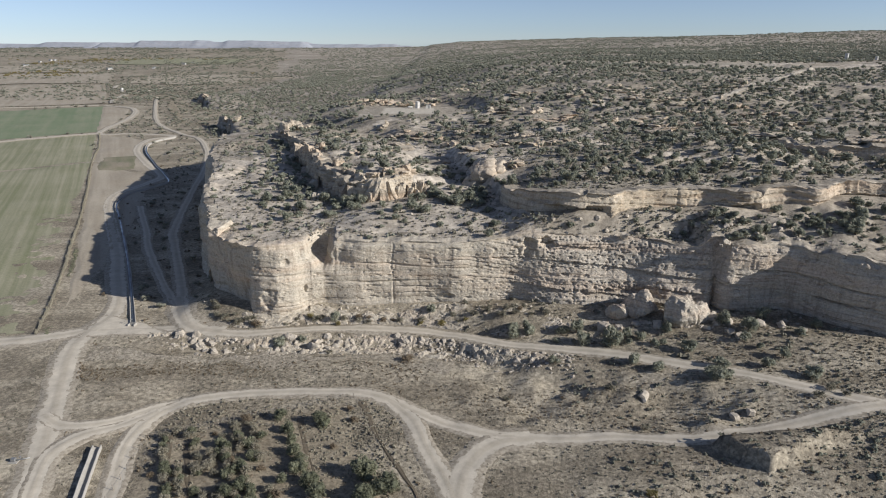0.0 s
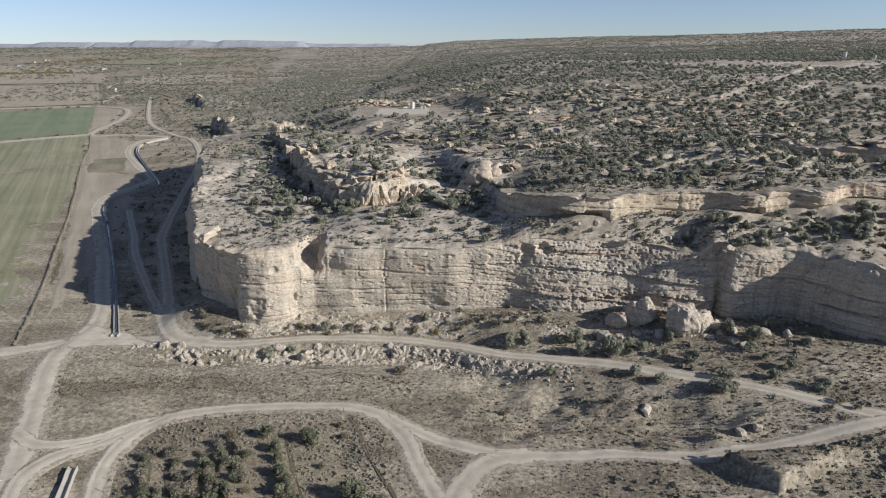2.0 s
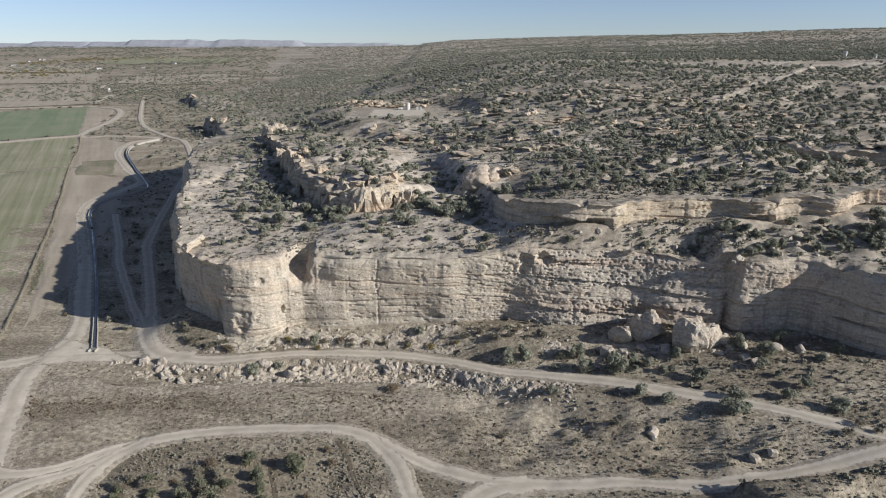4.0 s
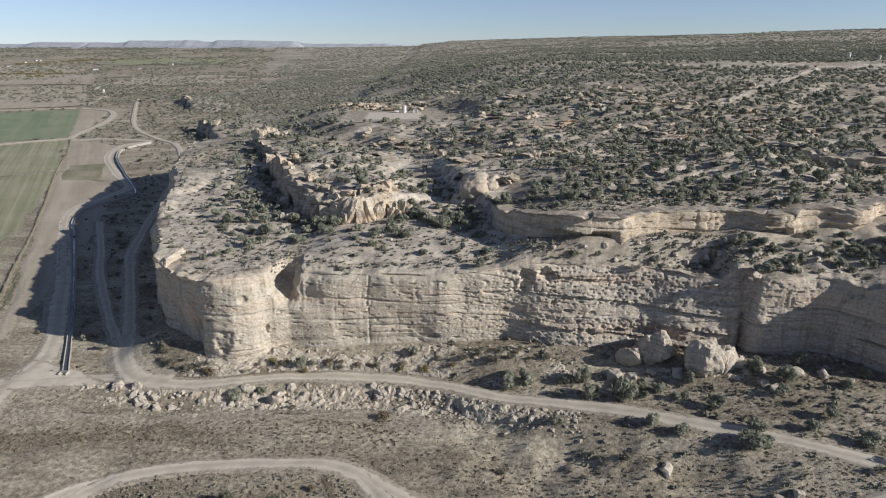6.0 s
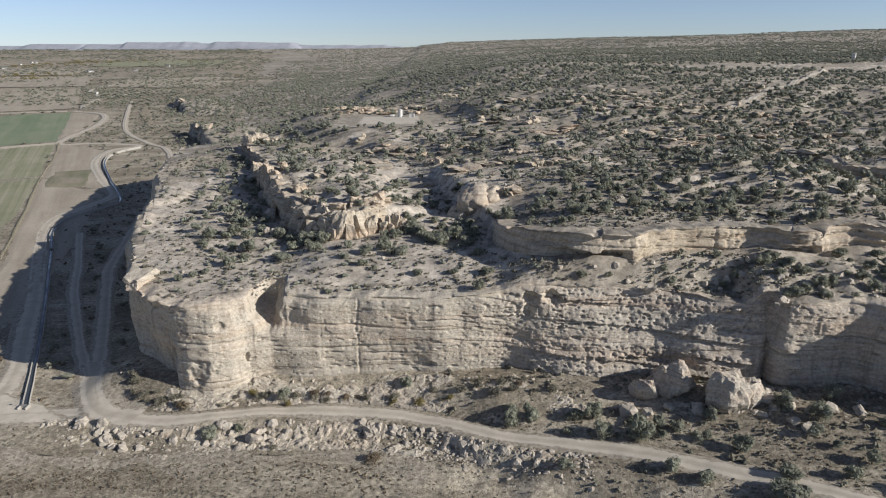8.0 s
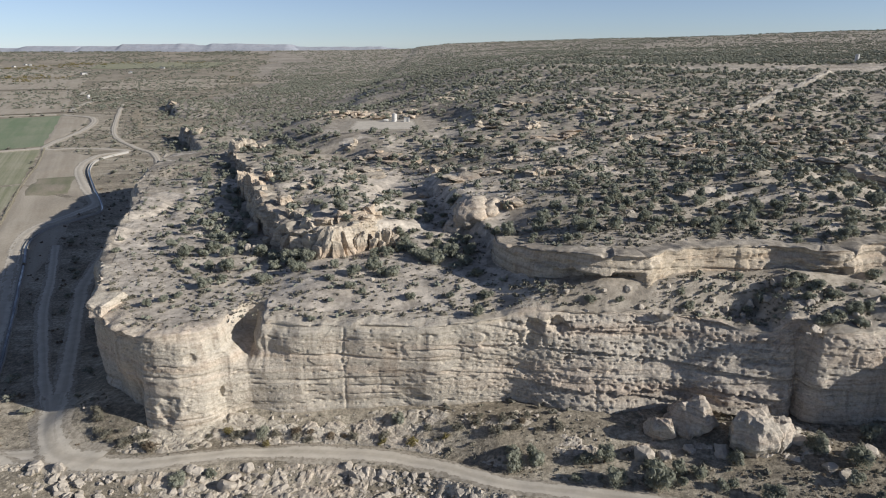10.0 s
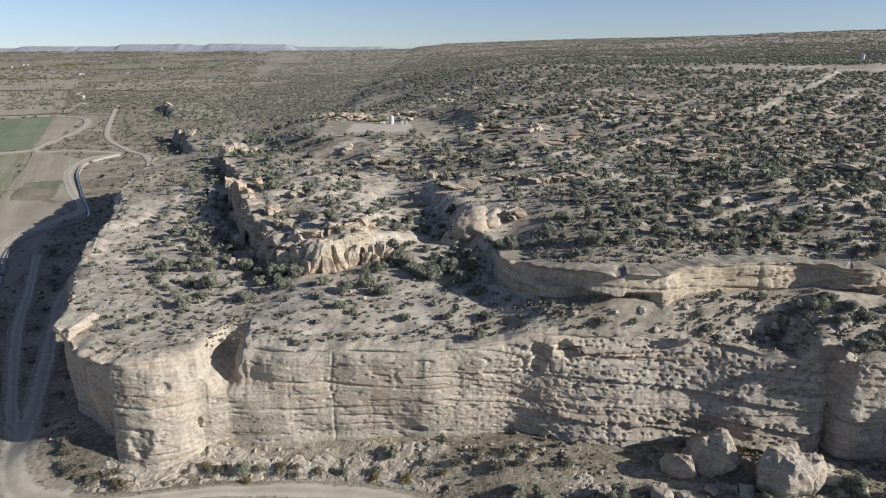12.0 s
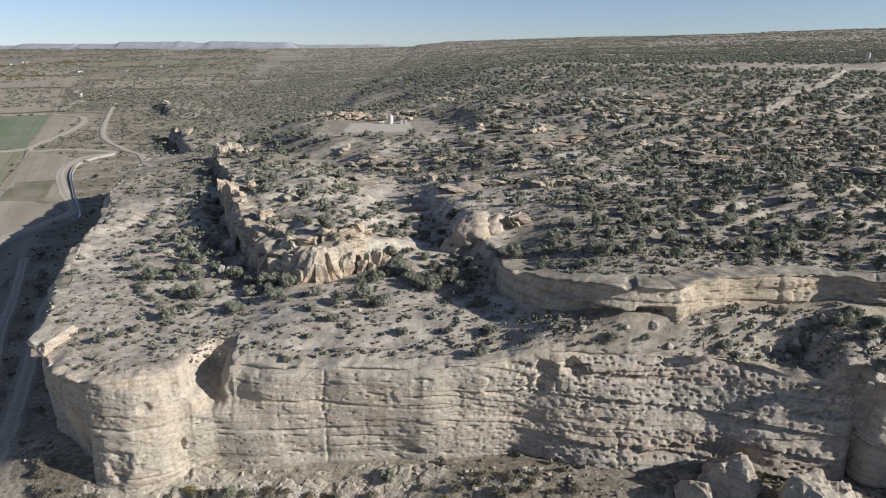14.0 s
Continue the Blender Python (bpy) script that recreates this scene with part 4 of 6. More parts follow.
ribbon("flume", [(-68.3, 110.5), (-66.3, 103), (-63.5, 93), (-60, 80)], 1.7, CONCRETE, "pale concrete flume for irrigation water", "flume", 0.1, ragged=0.02, step=0.8,
       profile=[(-0.5, -0.3), (-0.5, 0.75), (-0.36, 0.75), (-0.3, 0.25), (0.3, 0.25), (0.36, 0.75), (0.5, 0.75), (0.5, -0.3)])


# ---- rocks ----
def ico(sub):
    bm = bmesh.new()
    bmesh.ops.create_icosphere(bm, subdivisions=sub, radius=1.0)
    v = np.array([p.co[:] for p in bm.verts])
    f = np.array([[p.index for p in q.verts] for q in bm.faces])
    bm.free()
    return v, f


ICO1, ICO3, ICO4 = ico(1), ico(3), ico(4)
OCTA = (np.array([(1, 0, 0), (-1, 0, 0), (0, 1, 0), (0, -1, 0), (0, 0, 1), (0, 0, -1)], float),
        np.array([(0, 2, 4), (2, 1, 4), (1, 3, 4), (3, 0, 4), (2, 0, 5), (1, 2, 5), (3, 1, 5), (0, 3, 5)]))


def stone(rng, base, planes=9, cut=0.62, lump=0.12, boxy=0.0):
    """A stone: a ball cut by flat planes, then worn. boxy: how far three pairs of joints square it first."""
    v = base[0].copy()
    if boxy:
        for ax in range(3):
            for sgn in (-1, 1):
                n = np.zeros(3)
                n[ax] = sgn
                n += 0.16 * rng.normal(size=3)
                n /= np.linalg.norm(n)
                v = v - np.outer(np.clip(v @ n - (1 - boxy) * (0.85 + 0.3 * rng.random()), 0, None), n)
        v = v / np.abs(v).max(axis=0)
    for _ in range(planes):
        n = rng.normal(size=3)
        n /= np.linalg.norm(n)
        d = v @ n
        lim = cut + 0.3 * rng.random()
        v = v - np.outer(np.clip(d - lim, 0, None), n)
    ph = rng.random() * 50
    v = v * (1 + 0.022 * facets(v[:, 0] * 2.1 + v[:, 2] * 0.9 + ph, v[:, 1] * 2.1 + v[:, 2] * 1.6, 411))[:, None]
    v = v * (1 + lump * vn(v[:, 0] * 2.3 + ph, v[:, 1] * 2.3 + v[:, 2] * 1.7, 91) + 0.5 * lump * vn(v[:, 0] * 6 + ph, v[:, 1] * 6 + v[:, 2] * 5, 92) + 0.3 * lump * vn(v[:, 0] * 13 + v[:, 2] * 3 + ph, v[:, 1] * 13 + v[:, 2] * 11, 93))[:, None]
    return v


rng = np.random.default_rng(5)
STONES = [mesh_from("boulder", stone(rng, ICO3, 12, 0.55, 0.14, 0.32), ICO3[1], BOULDER, False) for _ in range(8)]
CRAGS = [mesh_from("crag", stone(rng, ICO4, 7, 0.76, 0.15, 0.16), ICO4[1], ROCK_GREY, False) for _ in range(5)]


def boulder(x, y, size, height=low, label="angular pale sandstone boulder on the slope", group="boulders", flat=0.75, pool=STONES, sink=0.25, name="boulder"):
    ob = thing(name, label, "boulder", group, me=pool[int(rng.integers(len(pool)))])
    sx, sy, sz = size * (0.8 + 0.5 * rng.random()), size * (0.75 + 0.4 * rng.random()), size * flat * (0.8 + 0.4 * rng.random())
    z = float(height(np.array([x]), np.array([y]))[0])
    ob.matrix_basis = Matrix.LocRotScale((x, y, z + sz * (0.55 - sink)), Euler((0.25 * rng.normal(), 0.25 * rng.normal(), 6.28 * rng.random())), (sx, sy, sz))
    return ob


# great fallen blocks below the pocked cliff
boulder(64.0, 157.0, 4.6, label="huge fallen sandstone block at the cliff foot", flat=1.2, pool=CRAGS[:2], sink=0.05)
boulder(55.0, 163.5, 4.4, label="tall fallen slab leaning on the cliff", flat=1.0, pool=CRAGS[2:4], sink=0.1)
boulder(49.0, 162.0, 3.2, label="grey fallen block against the cliff", flat=0.9, pool=CRAGS, sink=0.1)
boulder(68.5, 157.0, 3.2, label="fallen block beside the huge one", flat=0.9, pool=CRAGS, sink=0.15)
for bx, by, bs in ((47.8, 156.4, 1.7), (44.4, 157.6, 2.2), (72, 156.5, 2.2), (75.5, 154, 1.6), (79, 152, 1.4), (83, 152.5, 1.6), (88, 151, 1.5), (92, 148, 1.2), (74, 149.5, 1.7), (76, 147.5, 1.3), (58, 155.5, 1.6), (52.5, 157, 1.2)):
    boulder(bx, by, bs, label="pale fallen boulder among bushes", group="fallen boulders")
for k in range(150):
    bx = -72 + 96 * rng.random()
    if vn(bx * 0.13, 4.0, 95) < -0.45:
        continue
    by = cliff_road_y(np.array(bx)) - 3.4 - 4.6 * rng.random() ** 1.4
    boulder(bx, float(by), 0.4 + 1.3 * rng.random() ** 2.2, label="angular pale boulder on the road bank", group="bank boulders", sink=0.42)
boulder(-33.5, 157.6, 2.3, label="cracked pale slab on the road bank", group="bank boulders", flat=0.6)
boulder(46.6, 128.0, 1.7, label="low rounded rock in dry grass", flat=0.5, sink=0.4)
boulder(63, 118.5, 1.3, label="pale rock beside the lower track", flat=0.8)
boulder(66.6, 118.8, 1.4, label="pale rock beside the lower track", flat=0.8)
for bx, by, bs in ((52.6, 175.6, 1.9), (60.5, 176.5, 1.5), (57, 177.5, 1.0), (66, 178, 1.1), (71, 178.5, 1.4), (74, 177, 1.2), (48.5, 178.5, 0.9), (63.5, 179, 0.9), (69, 176.5, 0.8), (33, 180.5, 0.8), (41, 179.8, 0.7), (46, 180, 1.0), (54.5, 180.2, 0.8), (67.5, 180, 1.2), (76, 179.5, 1.0), (50.5, 177.2, 0.6), (37, 178, 0.6)):
    boulder(bx, by, bs, top, "pale boulder below the upper ledge", "terrace boulders")


slab = thing("rock_slab", "pale tilted slab overhanging the cliff corner", "boulder", me=mesh_from("rock_slab", stone(rng, ICO4, 4, 0.9, 0.1, 0.45), ICO4[1], ROCK, False))
slab.matrix_basis = Matrix.LocRotScale((-66.4, 188.2, 23.2), Euler((0.20, 0.05, -0.35)), (3.2, 4.6, 1.6))


for k in range(34):
    boulder(74 + 40 * rng.random(), 163.5 + 14 * rng.random(), 0.4 + 1.0 * rng.random() ** 2, top, "pale weathered boulder on the brushy shelf", "shelf boulders")


# blocks and pillars of the outcrops
def outcrop(name, label, blocks, pool, sink=0.0):
    """An outcrop of joint blocks. blocks: x, y, half width, height."""
    root = thing(name, label, "rock outcrop", "outcrops")
    bx0, by0 = blocks[0][0], blocks[0][1]
    bz0 = float(top(np.array([bx0]), np.array([by0]))[0])
    root.location = (bx0, by0, bz0)
    for bx, by, w, h in blocks:
        z = float(top(np.array([bx]), np.array([by]))[0])
        ob = part("block", pool[int(rng.integers(len(pool)))], root)
        ob.matrix_basis = Matrix.LocRotScale((bx - bx0, by - by0, z + h * (0.36 - sink) - bz0), Euler((0.08 * rng.normal(), 0.08 * rng.normal(), 6.28 * rng.random())), (w * (0.9 + 0.3 * rng.random()), w * (0.8 + 0.3 * rng.random()), h * 0.62))
    return root


FAR_BLOCKS = [mesh_from("block", stone(rng, ICO3, 9, 0.7, 0.3, 0.3), ICO3[1], ROCK_WARM, False) for _ in range(5)]
PILLARS = [mesh_from("block", stone(rng, ICO3, 9, 0.74, 0.26, 0.42), ICO3[1], ROCK_WARM, False) for _ in range(6)]
DOMES = [mesh_from("block", stone(rng, ICO4, 3, 0.86, 0.16), ICO4[1], ROCK, True) for _ in range(2)]
ob = outcrop("rock_dome", "smooth rounded sandstone dome on the mesa", [(16.5, 226, 6.2, 7.0), (12.0, 226.0, 3.8, 5.0), (21.0, 226.0, 3.8, 4.6)], DOMES, 0.46)
outcrop("hoodoo", "pale knobbly hoodoos above the gully", [(-8.5, 214, 1.1, 6.0), (-6.6, 214.6, 1.4, 6.6), (-9.8, 213.2, 1.3, 3.6), (-4.8, 215.0, 1.5, 3.8), (-7.4, 212.6, 1.0, 2.6), (-7.2, 216.0, 1.6, 5.2)], PILLARS)
outcrop("boulder", "squared pale block standing among junipers", [(-46.5, 237.5, 1.9, 3.8)], STONES)
outcrop("boulder", "pale split block on the sandy shelf", [(-43.5, 219.5, 1.2, 3.0), (-41.4, 219, 1.4, 2.0)], STONES)
outcrop("boulder", "small pale block on the sandy shelf", [(-37.0, 222, 0.9, 2.8)], STONES)
MASSES = [mesh_from("block", stone(rng, ICO4, 7, 0.8, 0.14, 0.36), ICO4[1], ROCK_WARM, False) for _ in range(5)]
outcrop("rock_outcrop", "massive jointed block at the head of the scarp", [(-20.6, 211.4, 3.6, 7.4), (-16.4, 212.6, 2.6, 6.8), (-25.0, 213.2, 3.4, 6.4), (-13.2, 214.0, 2.2, 5.6), (-18.4, 209.8, 1.8, 5.0), (-22.6, 210.2, 1.8, 4.2)], MASSES)
outcrop("rock_outcrop", "jointed sandstone wall along the scarp", [(-29.0, 215.0, 2.8, 6.4), (-32.6, 218.4, 2.6, 6.0), (-35.6, 222.8, 2.4, 6.4), (-27.2, 213.4, 1.6, 4.6)], MASSES)
outcrop("rock_outcrop", "tall jointed wall of the shaded scarp", [(-50.5, 262, 2.8, 9.0), (-54.0, 268, 2.8, 9.5), (-47.6, 255, 2.4, 8.0), (-57.5, 276, 3.0, 9.0), (-51.6, 257.5, 1.2, 8.0), (-45.2, 247, 2.0, 7.0), (-61.5, 285, 2.8, 8.0)], MASSES)
for k, (ox, oy) in enumerate(((-30, 219), (-25, 217.5), (-20, 217), (-15, 218.5), (-37, 229), (-43, 241), (-49, 257), (-54, 272), (-59, 287), (-64, 299), (-71, 316))):
    blocks = []
    for j in range(6):
        blocks.append((ox + 2.4 * rng.normal() + 1.6, oy + 1.8 * rng.normal() + 0.5, 1.0 + 1.5 * rng.random(), 1.2 + 2.0 * rng.random()))
    if 5 <= k <= 8:
        blocks.append((ox - 3.0, oy - 1.5, 0.9, 5.5))
        blocks.append((ox - 3.8, oy + 1.0, 0.8, 4.4))
    outcrop("rock_outcrop", "blocky pale sandstone crest of the scarp", blocks, PILLARS)
outcrop("rock_outcrop", "rounded pale sandstone block on the shaded scarp", [(-83, 352, 3.6, 7.5), (-79, 353.5, 3.2, 6.0), (-75.5, 352, 2.6, 4.5), (-71, 352.5, 3.0, 4.0)], PILLARS)
outcrop("rock_outcrop", "rocky spur above the inner track", [(-184, 577, 3.4, 8), (-188, 586, 3.6, 6), (-178, 575, 4.0, 5), (-196, 602, 3.0, 4)], PILLARS)
outcrop("rock_outcrop", "rocky spur far along the mesa edge", [(-313, 870, 4.0, 6), (-318, 884, 4.0, 5), (-306, 867, 5.0, 4)], PILLARS)
for k in range(34):
    ox, oy = rng.uniform(-70, 190), rng.uniform(222, 420)
    if ox < -0.55 * oy + 70 or abs(ox - PAD[0]) < 40 and abs(oy - PAD[1]) < 42:
        continue
    blocks = [(ox + 3.4 * rng.normal(), oy + 1.5 * rng.normal(), 0.9 + 1.8 * rng.random(), 0.9 + 1.6 * rng.random()) for _ in range(5)]
    outcrop("rock_outcrop", "low broken sandstone outcrop among junipers", blocks, PILLARS)
for k in range(46):
    ox, oy = rng.uniform(-60, 170), rng.uniform(206, 400)
    if ox < -0.5 * oy + 70 or abs(ox - PAD[0]) < 36 and abs(oy - PAD[1]) < 38 or oy < 222 and ox > 10:
        continue
    blocks = [(ox + 4.5 * rng.normal(), oy + 2.5 * rng.normal(), 2.0 + 2.6 * rng.random(), 0.7 + 0.7 * rng.random()) for _ in range(4)]
    outcrop("rock_outcrop", "flat pale slickrock slabs between junipers", blocks, FAR_BLOCKS)
for ox, oy, n, hh in ((-44, 421, 7, 6), (-30, 424, 7, 7), (-14, 426, 6, 6), (-58, 428, 6, 6), (5, 470, 6, 6), (-215, 655, 5, 4), (25, 520, 7, 7), (70, 540, 7, 6)):
    blocks = [(ox + 7 * rng.normal(), oy + 3.5 * rng.normal(), 1.6 + 2.8 * rng.random() ** 1.5, hh * (0.12 + 0.26 * rng.random())) for _ in range(n + 4)]
    outcrop("rock_outcrop", "distant pale outcrop standing out of the woodland", blocks, FAR_BLOCKS)


# ---- plants ----
def crown(rng, clumps, base, sprays, lobes=6, squash=0.85, grain=1.0, leaf=0.045):
    """Leaf clumps round several lobes: a crown one metre across and about as high."""
    cen = [(0, 0, 0.45)]
    for _ in range(lobes):
        a, r = rng.random() * 6.28, 0.14 + 0.22 * rng.random()
        cen.append((r * math.cos(a), r * math.sin(a), 0.22 + 0.45 * rng.random()))
    vs, fs, at = [], [], 0
    for _ in range(clumps):
        c = np.array(cen[int(rng.integers(len(cen)))])
        d = rng.normal(size=3)
        d /= np.linalg.norm(d)
        d[2] = abs(d[2]) * 0.9 - 0.15
        p = c + d * (0.08 + 0.11 * rng.random())
        v = base[0] * (1 + 0.18 * rng.normal(size=(len(base[0]), 1)).clip(-1.5, 1.5)) * (0.09 + 0.085 * rng.random()) * grain
        v[:, 2] *= squash
        vs.append(v + p)
        fs.append(base[1] + at)
        at += len(v)
    for _ in range(sprays):
        c = np.array(cen[int(rng.integers(len(cen)))])
        d = rng.normal(size=3)
        d /= np.linalg.norm(d)
        p = c + d * (0.16 + 0.12 * rng.random())
        t = rng.normal(size=(3, 3)) * leaf
        vs.append(p + t)
        fs.append(np.array([[at, at + 1, at + 2]]))
        at += 3
    v = np.vstack(vs)
    v[:, 2] = np.clip(v[:, 2], 0.03, None)
    return v, np.vstack(fs)


def trunk(rng):
    """A short twisted trunk that parts into limbs."""
    vs, fs, at = [], [], 0
    runs = [((0, 0, -0.08), (0.03, 0.02, 0.3), 0.055, 0.035)]
    for k in range(4):
        a = k * 1.6 + rng.random()
        runs.append(((0.02, 0.01, 0.1 + 0.05 * k), (0.28 * math.cos(a), 0.28 * math.sin(a), 0.38 + 0.15 * rng.random()), 0.03, 0.012))
    for a, b, r0, r1 in runs:
        for p, r in ((a, r0), (b, r1)):
            for q in range(5):
                vs.append((p[0] + r * math.cos(q * 1.2566), p[1] + r * math.sin(q * 1.2566), p[2]))
        for q in range(5):
            fs += [(at + q, at + (q + 1) % 5, at + 5 + (q + 1) % 5), (at + q, at + 5 + (q + 1) % 5, at + 5 + q)]
        at += 10
    return np.array(vs), np.array(fs)


rt = np.random.default_rng(11)
TRUNKS = [mesh_from("trunk", *trunk(rt), BARK) for _ in range(3)]
CROWNS = [mesh_from("crown", *crown(rt, 46, ICO1, 1500, 8, 0.9, 0.9, 0.03), JUNIPER, False) for _ in range(7)]
SAGE_CROWNS = [mesh_from("leaves", *crown(rt, 16, ICO1, 700, 6, 0.7, 0.8, 0.034), SAGE, False) for _ in range(3)]
DRY_CROWNS = [mesh_from("leaves", *crown(rt, 9, ICO1, 800, 6, 0.8, 0.75, 0.034), DRY_BUSH, False) for _ in range(2)]
YELLOW_CROWNS = [mesh_from("leaves", *crown(rt, 12, ICO1, 700, 6, 0.8, 0.8, 0.034), YELLOW_BUSH, False) for _ in range(2)]
LOW_CROWNS = [crown(rt, 13, OCTA, 80, 6, 0.9, 1.45, 0.05) for _ in range(8)]
for lc in LOW_CROWNS:
    lc[0][:] = lc[0] * [1.15, 1.15, 1.1]
MID_CROWNS = [crown(rt, 8, OCTA, 36, 4, 0.9, 1.8, 0.07) for _ in range(6)]
FAR_CROWNS = [crown(rt, 3, OCTA, 0, 1) for _ in range(6)]
for fc in FAR_CROWNS:
    fc[0][:] = (fc[0] - [0, 0, 0.4]) * 2.2 + [0, 0, 0.45]
TUFTS = []
for _ in range(6):
    vs_t, fs_t, at_t = [], [], 0
    for _k in range(4):
        v_t = OCTA[0] * (1 + 0.35 * rt.normal(size=(6, 1))) * (0.2 + 0.14 * rt.random())
        v_t = v_t + [0.28 * rt.normal() * 0.8, 0.28 * rt.normal() * 0.8, 0.2 + 0.14 * rt.random()]
        v_t[:, 2] = v_t[:, 2].clip(0, None)
        vs_t.append(v_t)
        fs_t.append(OCTA[1] + at_t)
        at_t += 6
    TUFTS.append((np.vstack(vs_t), np.vstack(fs_t)))

protos = {}


def plant(kind, x, y, wide, tall, height, label, group, pool, trunk_too=True):
    """One tree or bush with its parts, standing on the land."""
    pick = int(rt.integers(len(pool)))
    z = float(height(np.array([x]), np.array([y]))[0]) - 0.05
    m = Matrix.LocRotScale((x, y, z), Euler((0, 0, 6.28 * rt.random())), None)
    key = (kind, pick, pool[0].name)
    if key not in protos:
        root = thing(kind, label, kind.split("_")[-1], group)
        part("leaves" if not trunk_too else "crown", pool[pick], root)
        part("trunk", TRUNKS[pick % len(TRUNKS)], root)
        protos[key] = root
    else:
        root = copy_thing(protos[key], m)
        root["label"], root["group"] = label, group
    root.matrix_basis = m @ Matrix.Diagonal((wide, wide, tall, 1))
    return root


def stuff_plants(name, label, xs, ys, zs, wide, tall, pool, material, rng_):
    """Growth past counting, joined into one mesh."""
    vs, fs, at = [], [], 0
    pick = rng_.integers(len(pool), size=len(xs))
    turn = rng_.random(len(xs)) * 6.283
    for p, (v, f) in enumerate(pool):
        idx = np.nonzero(pick == p)[0]
        if not len(idx):
            continue
        c, s_ = np.cos(turn[idx]), np.sin(turn[idx])
        w, h = wide[idx], tall[idx]
        px = (v[None, :, 0] * c[:, None] - v[None, :, 1] * s_[:, None]) * w[:, None] + xs[idx][:, None]
        py = (v[None, :, 0] * s_[:, None] + v[None, :, 1] * c[:, None]) * w[:, None] + ys[idx][:, None]
        pz = v[None, :, 2] * h[:, None] + zs[idx][:, None]
        vs.append(np.stack([px, py, pz], -1).reshape(-1, 3))
        fs.append((f[None] + (np.arange(len(idx)) * len(v))[:, None, None] + at).reshape(-1, 3))
        at += len(idx) * len(v)
    return thing(name, label, "vegetation", kind="stuff", me=mesh_from(name, np.vstack(vs), np.vstack(fs), material, False))




def open_ground(x, y):
    """1 where trees may stand on the mesa."""
    ok = inside(x, y, MESA_EDGE)
    d = np.full(x.shape, 99.0)
    near_ = ok & (y < 480) & (x < 430)
    d[near_] = near_line(x[near_], y[near_], rim_line[::3])
    ok &= d > 3.0
    ok &= ~((np.abs(x - PAD[0]) < 27) & (np.abs(y - PAD[1]) < 26))
    ok &= near_line(x, y, smooth_line(MESA_ROAD, 8)) > 3.8
    ok &= near_line(x, y, smooth_line(LEDGE, 3)) > 2.2
    ok &= near_line(x, y, smooth_line(SCARP, 3)) > 2.2
    return ok, d


def thickness(x, y, d):
    """Share of the ground that trees take."""
    t = 0.62 + 0.7 * vn(x * 0.035, y * 0.035, 101) + 0.35 * vn(x * 0.012, y * 0.012, 102)
    t = t * np.clip((d - 4) / 22, 0.12, 1) + 0.15 * S((y - 260) / 200)
    t = t + 0.9 * np.exp(-((x - 6) / 12) ** 2 - ((y - 207) / 12) ** 2) + 0.6 * np.exp(-((x + 48) / 9) ** 2 - ((y - 250) / 40) ** 2)
    t = t - 0.75 * np.exp(-((x - 8 + 0.0 * y) / 45) ** 2 - ((y - 185) / 9) ** 2)
    t = t + 0.45 * np.exp(-((x - 57) / 24) ** 2 - ((y - 178.5) / 2.5) ** 2) + 0.4 * S((x - 71) / 6) * S((y - 161) / 4) * S((184 - y) / 6)
    t = t + 0.7 * np.exp(-((x + 26) / 15) ** 2 - ((y - 205.5) / 6) ** 2) + 0.4 * np.exp(-((x + 52) / 10) ** 2 - ((y - 238) / 20) ** 2)
    t = t + 0.4 * np.exp(-((x + 78) / 25) ** 2 - ((y - 290) / 50) ** 2)
    t = t + 0.3 * S((x - 45) / 25) * S((y - 186) / 12) * (1 - S((y - 330) / 80))
    t = t + 0.4 * S((y - 410) / 60) * S((-70 - x) / 40)
    t = t - 0.45 * np.exp(-((x + 68) / 22) ** 2 - ((y - 395) / 28) ** 2)
    return np.clip(t, 0.03, 1)


def scatter(rng_, x0, x1, y0, y1, cell):
    """Jittered places, about one to a cell."""
    xs, ys = np.meshgrid(np.arange(x0, x1, cell), np.arange(y0, y1, cell))
    return (xs + rng_.random(xs.shape) * cell).ravel(), (ys + rng_.random(ys.shape) * cell).ravel()


# junipers on the mesa: the nearer ones one by one, the rest as woodland
ra = np.random.default_rng(23)
px, py = scatter(ra, -200, 330, 128, 520, 4.7)
ok, dr = open_ground(px, py)
keep_ = ok & (ra.random(len(px)) < np.where((py < 206) & (px < 22), 0.3, 0.88) * thickness(px, py, dr)) & (np.abs(px) < 0.74 * (py + 20))
px, py, dr = px[keep_], py[keep_], dr[keep_]
order = np.argsort(py + 0.25 * np.abs(px))
px, py, dr = px[order], py[order], dr[order]
size = (1.7 + 2.5 * ra.random(len(px)) ** 1.5) * np.where(dr < 16, 0.55, 1.0)
for k in range(min(250, len(px))):
    plant("juniper_tree", px[k], py[k], size[k], size[k] * (0.8 + 0.3 * ra.random()), top, "grey-green juniper on sandy mesa ground" if size[k] > 2.4 else "small grey-green juniper on bare slickrock", "junipers on the mesa", CROWNS)
px, py, size = px[250:], py[250:], size[250:]
qx, qy = scatter(ra, -420, 1100, 520, 1100, 6.8)
ok, dr = open_ground(qx, qy)
keep_ = ok & (ra.random(len(qx)) < (0.3 + 0.8 * thickness(qx, qy, dr)) * np.where(qx < -20, 0.62, 1.0) * S(1.05 + 1.4 * vn(qx * 0.011, qy * 0.016, 103))) & (qx < 0.75 * (qy + 20))
px, py = np.concatenate([px, qx[keep_]]), np.concatenate([py, qy[keep_]])
size = np.concatenate([size * 0.95, 2.7 + 2.3 * ra.random(keep_.sum())])
near_wood = py < 400
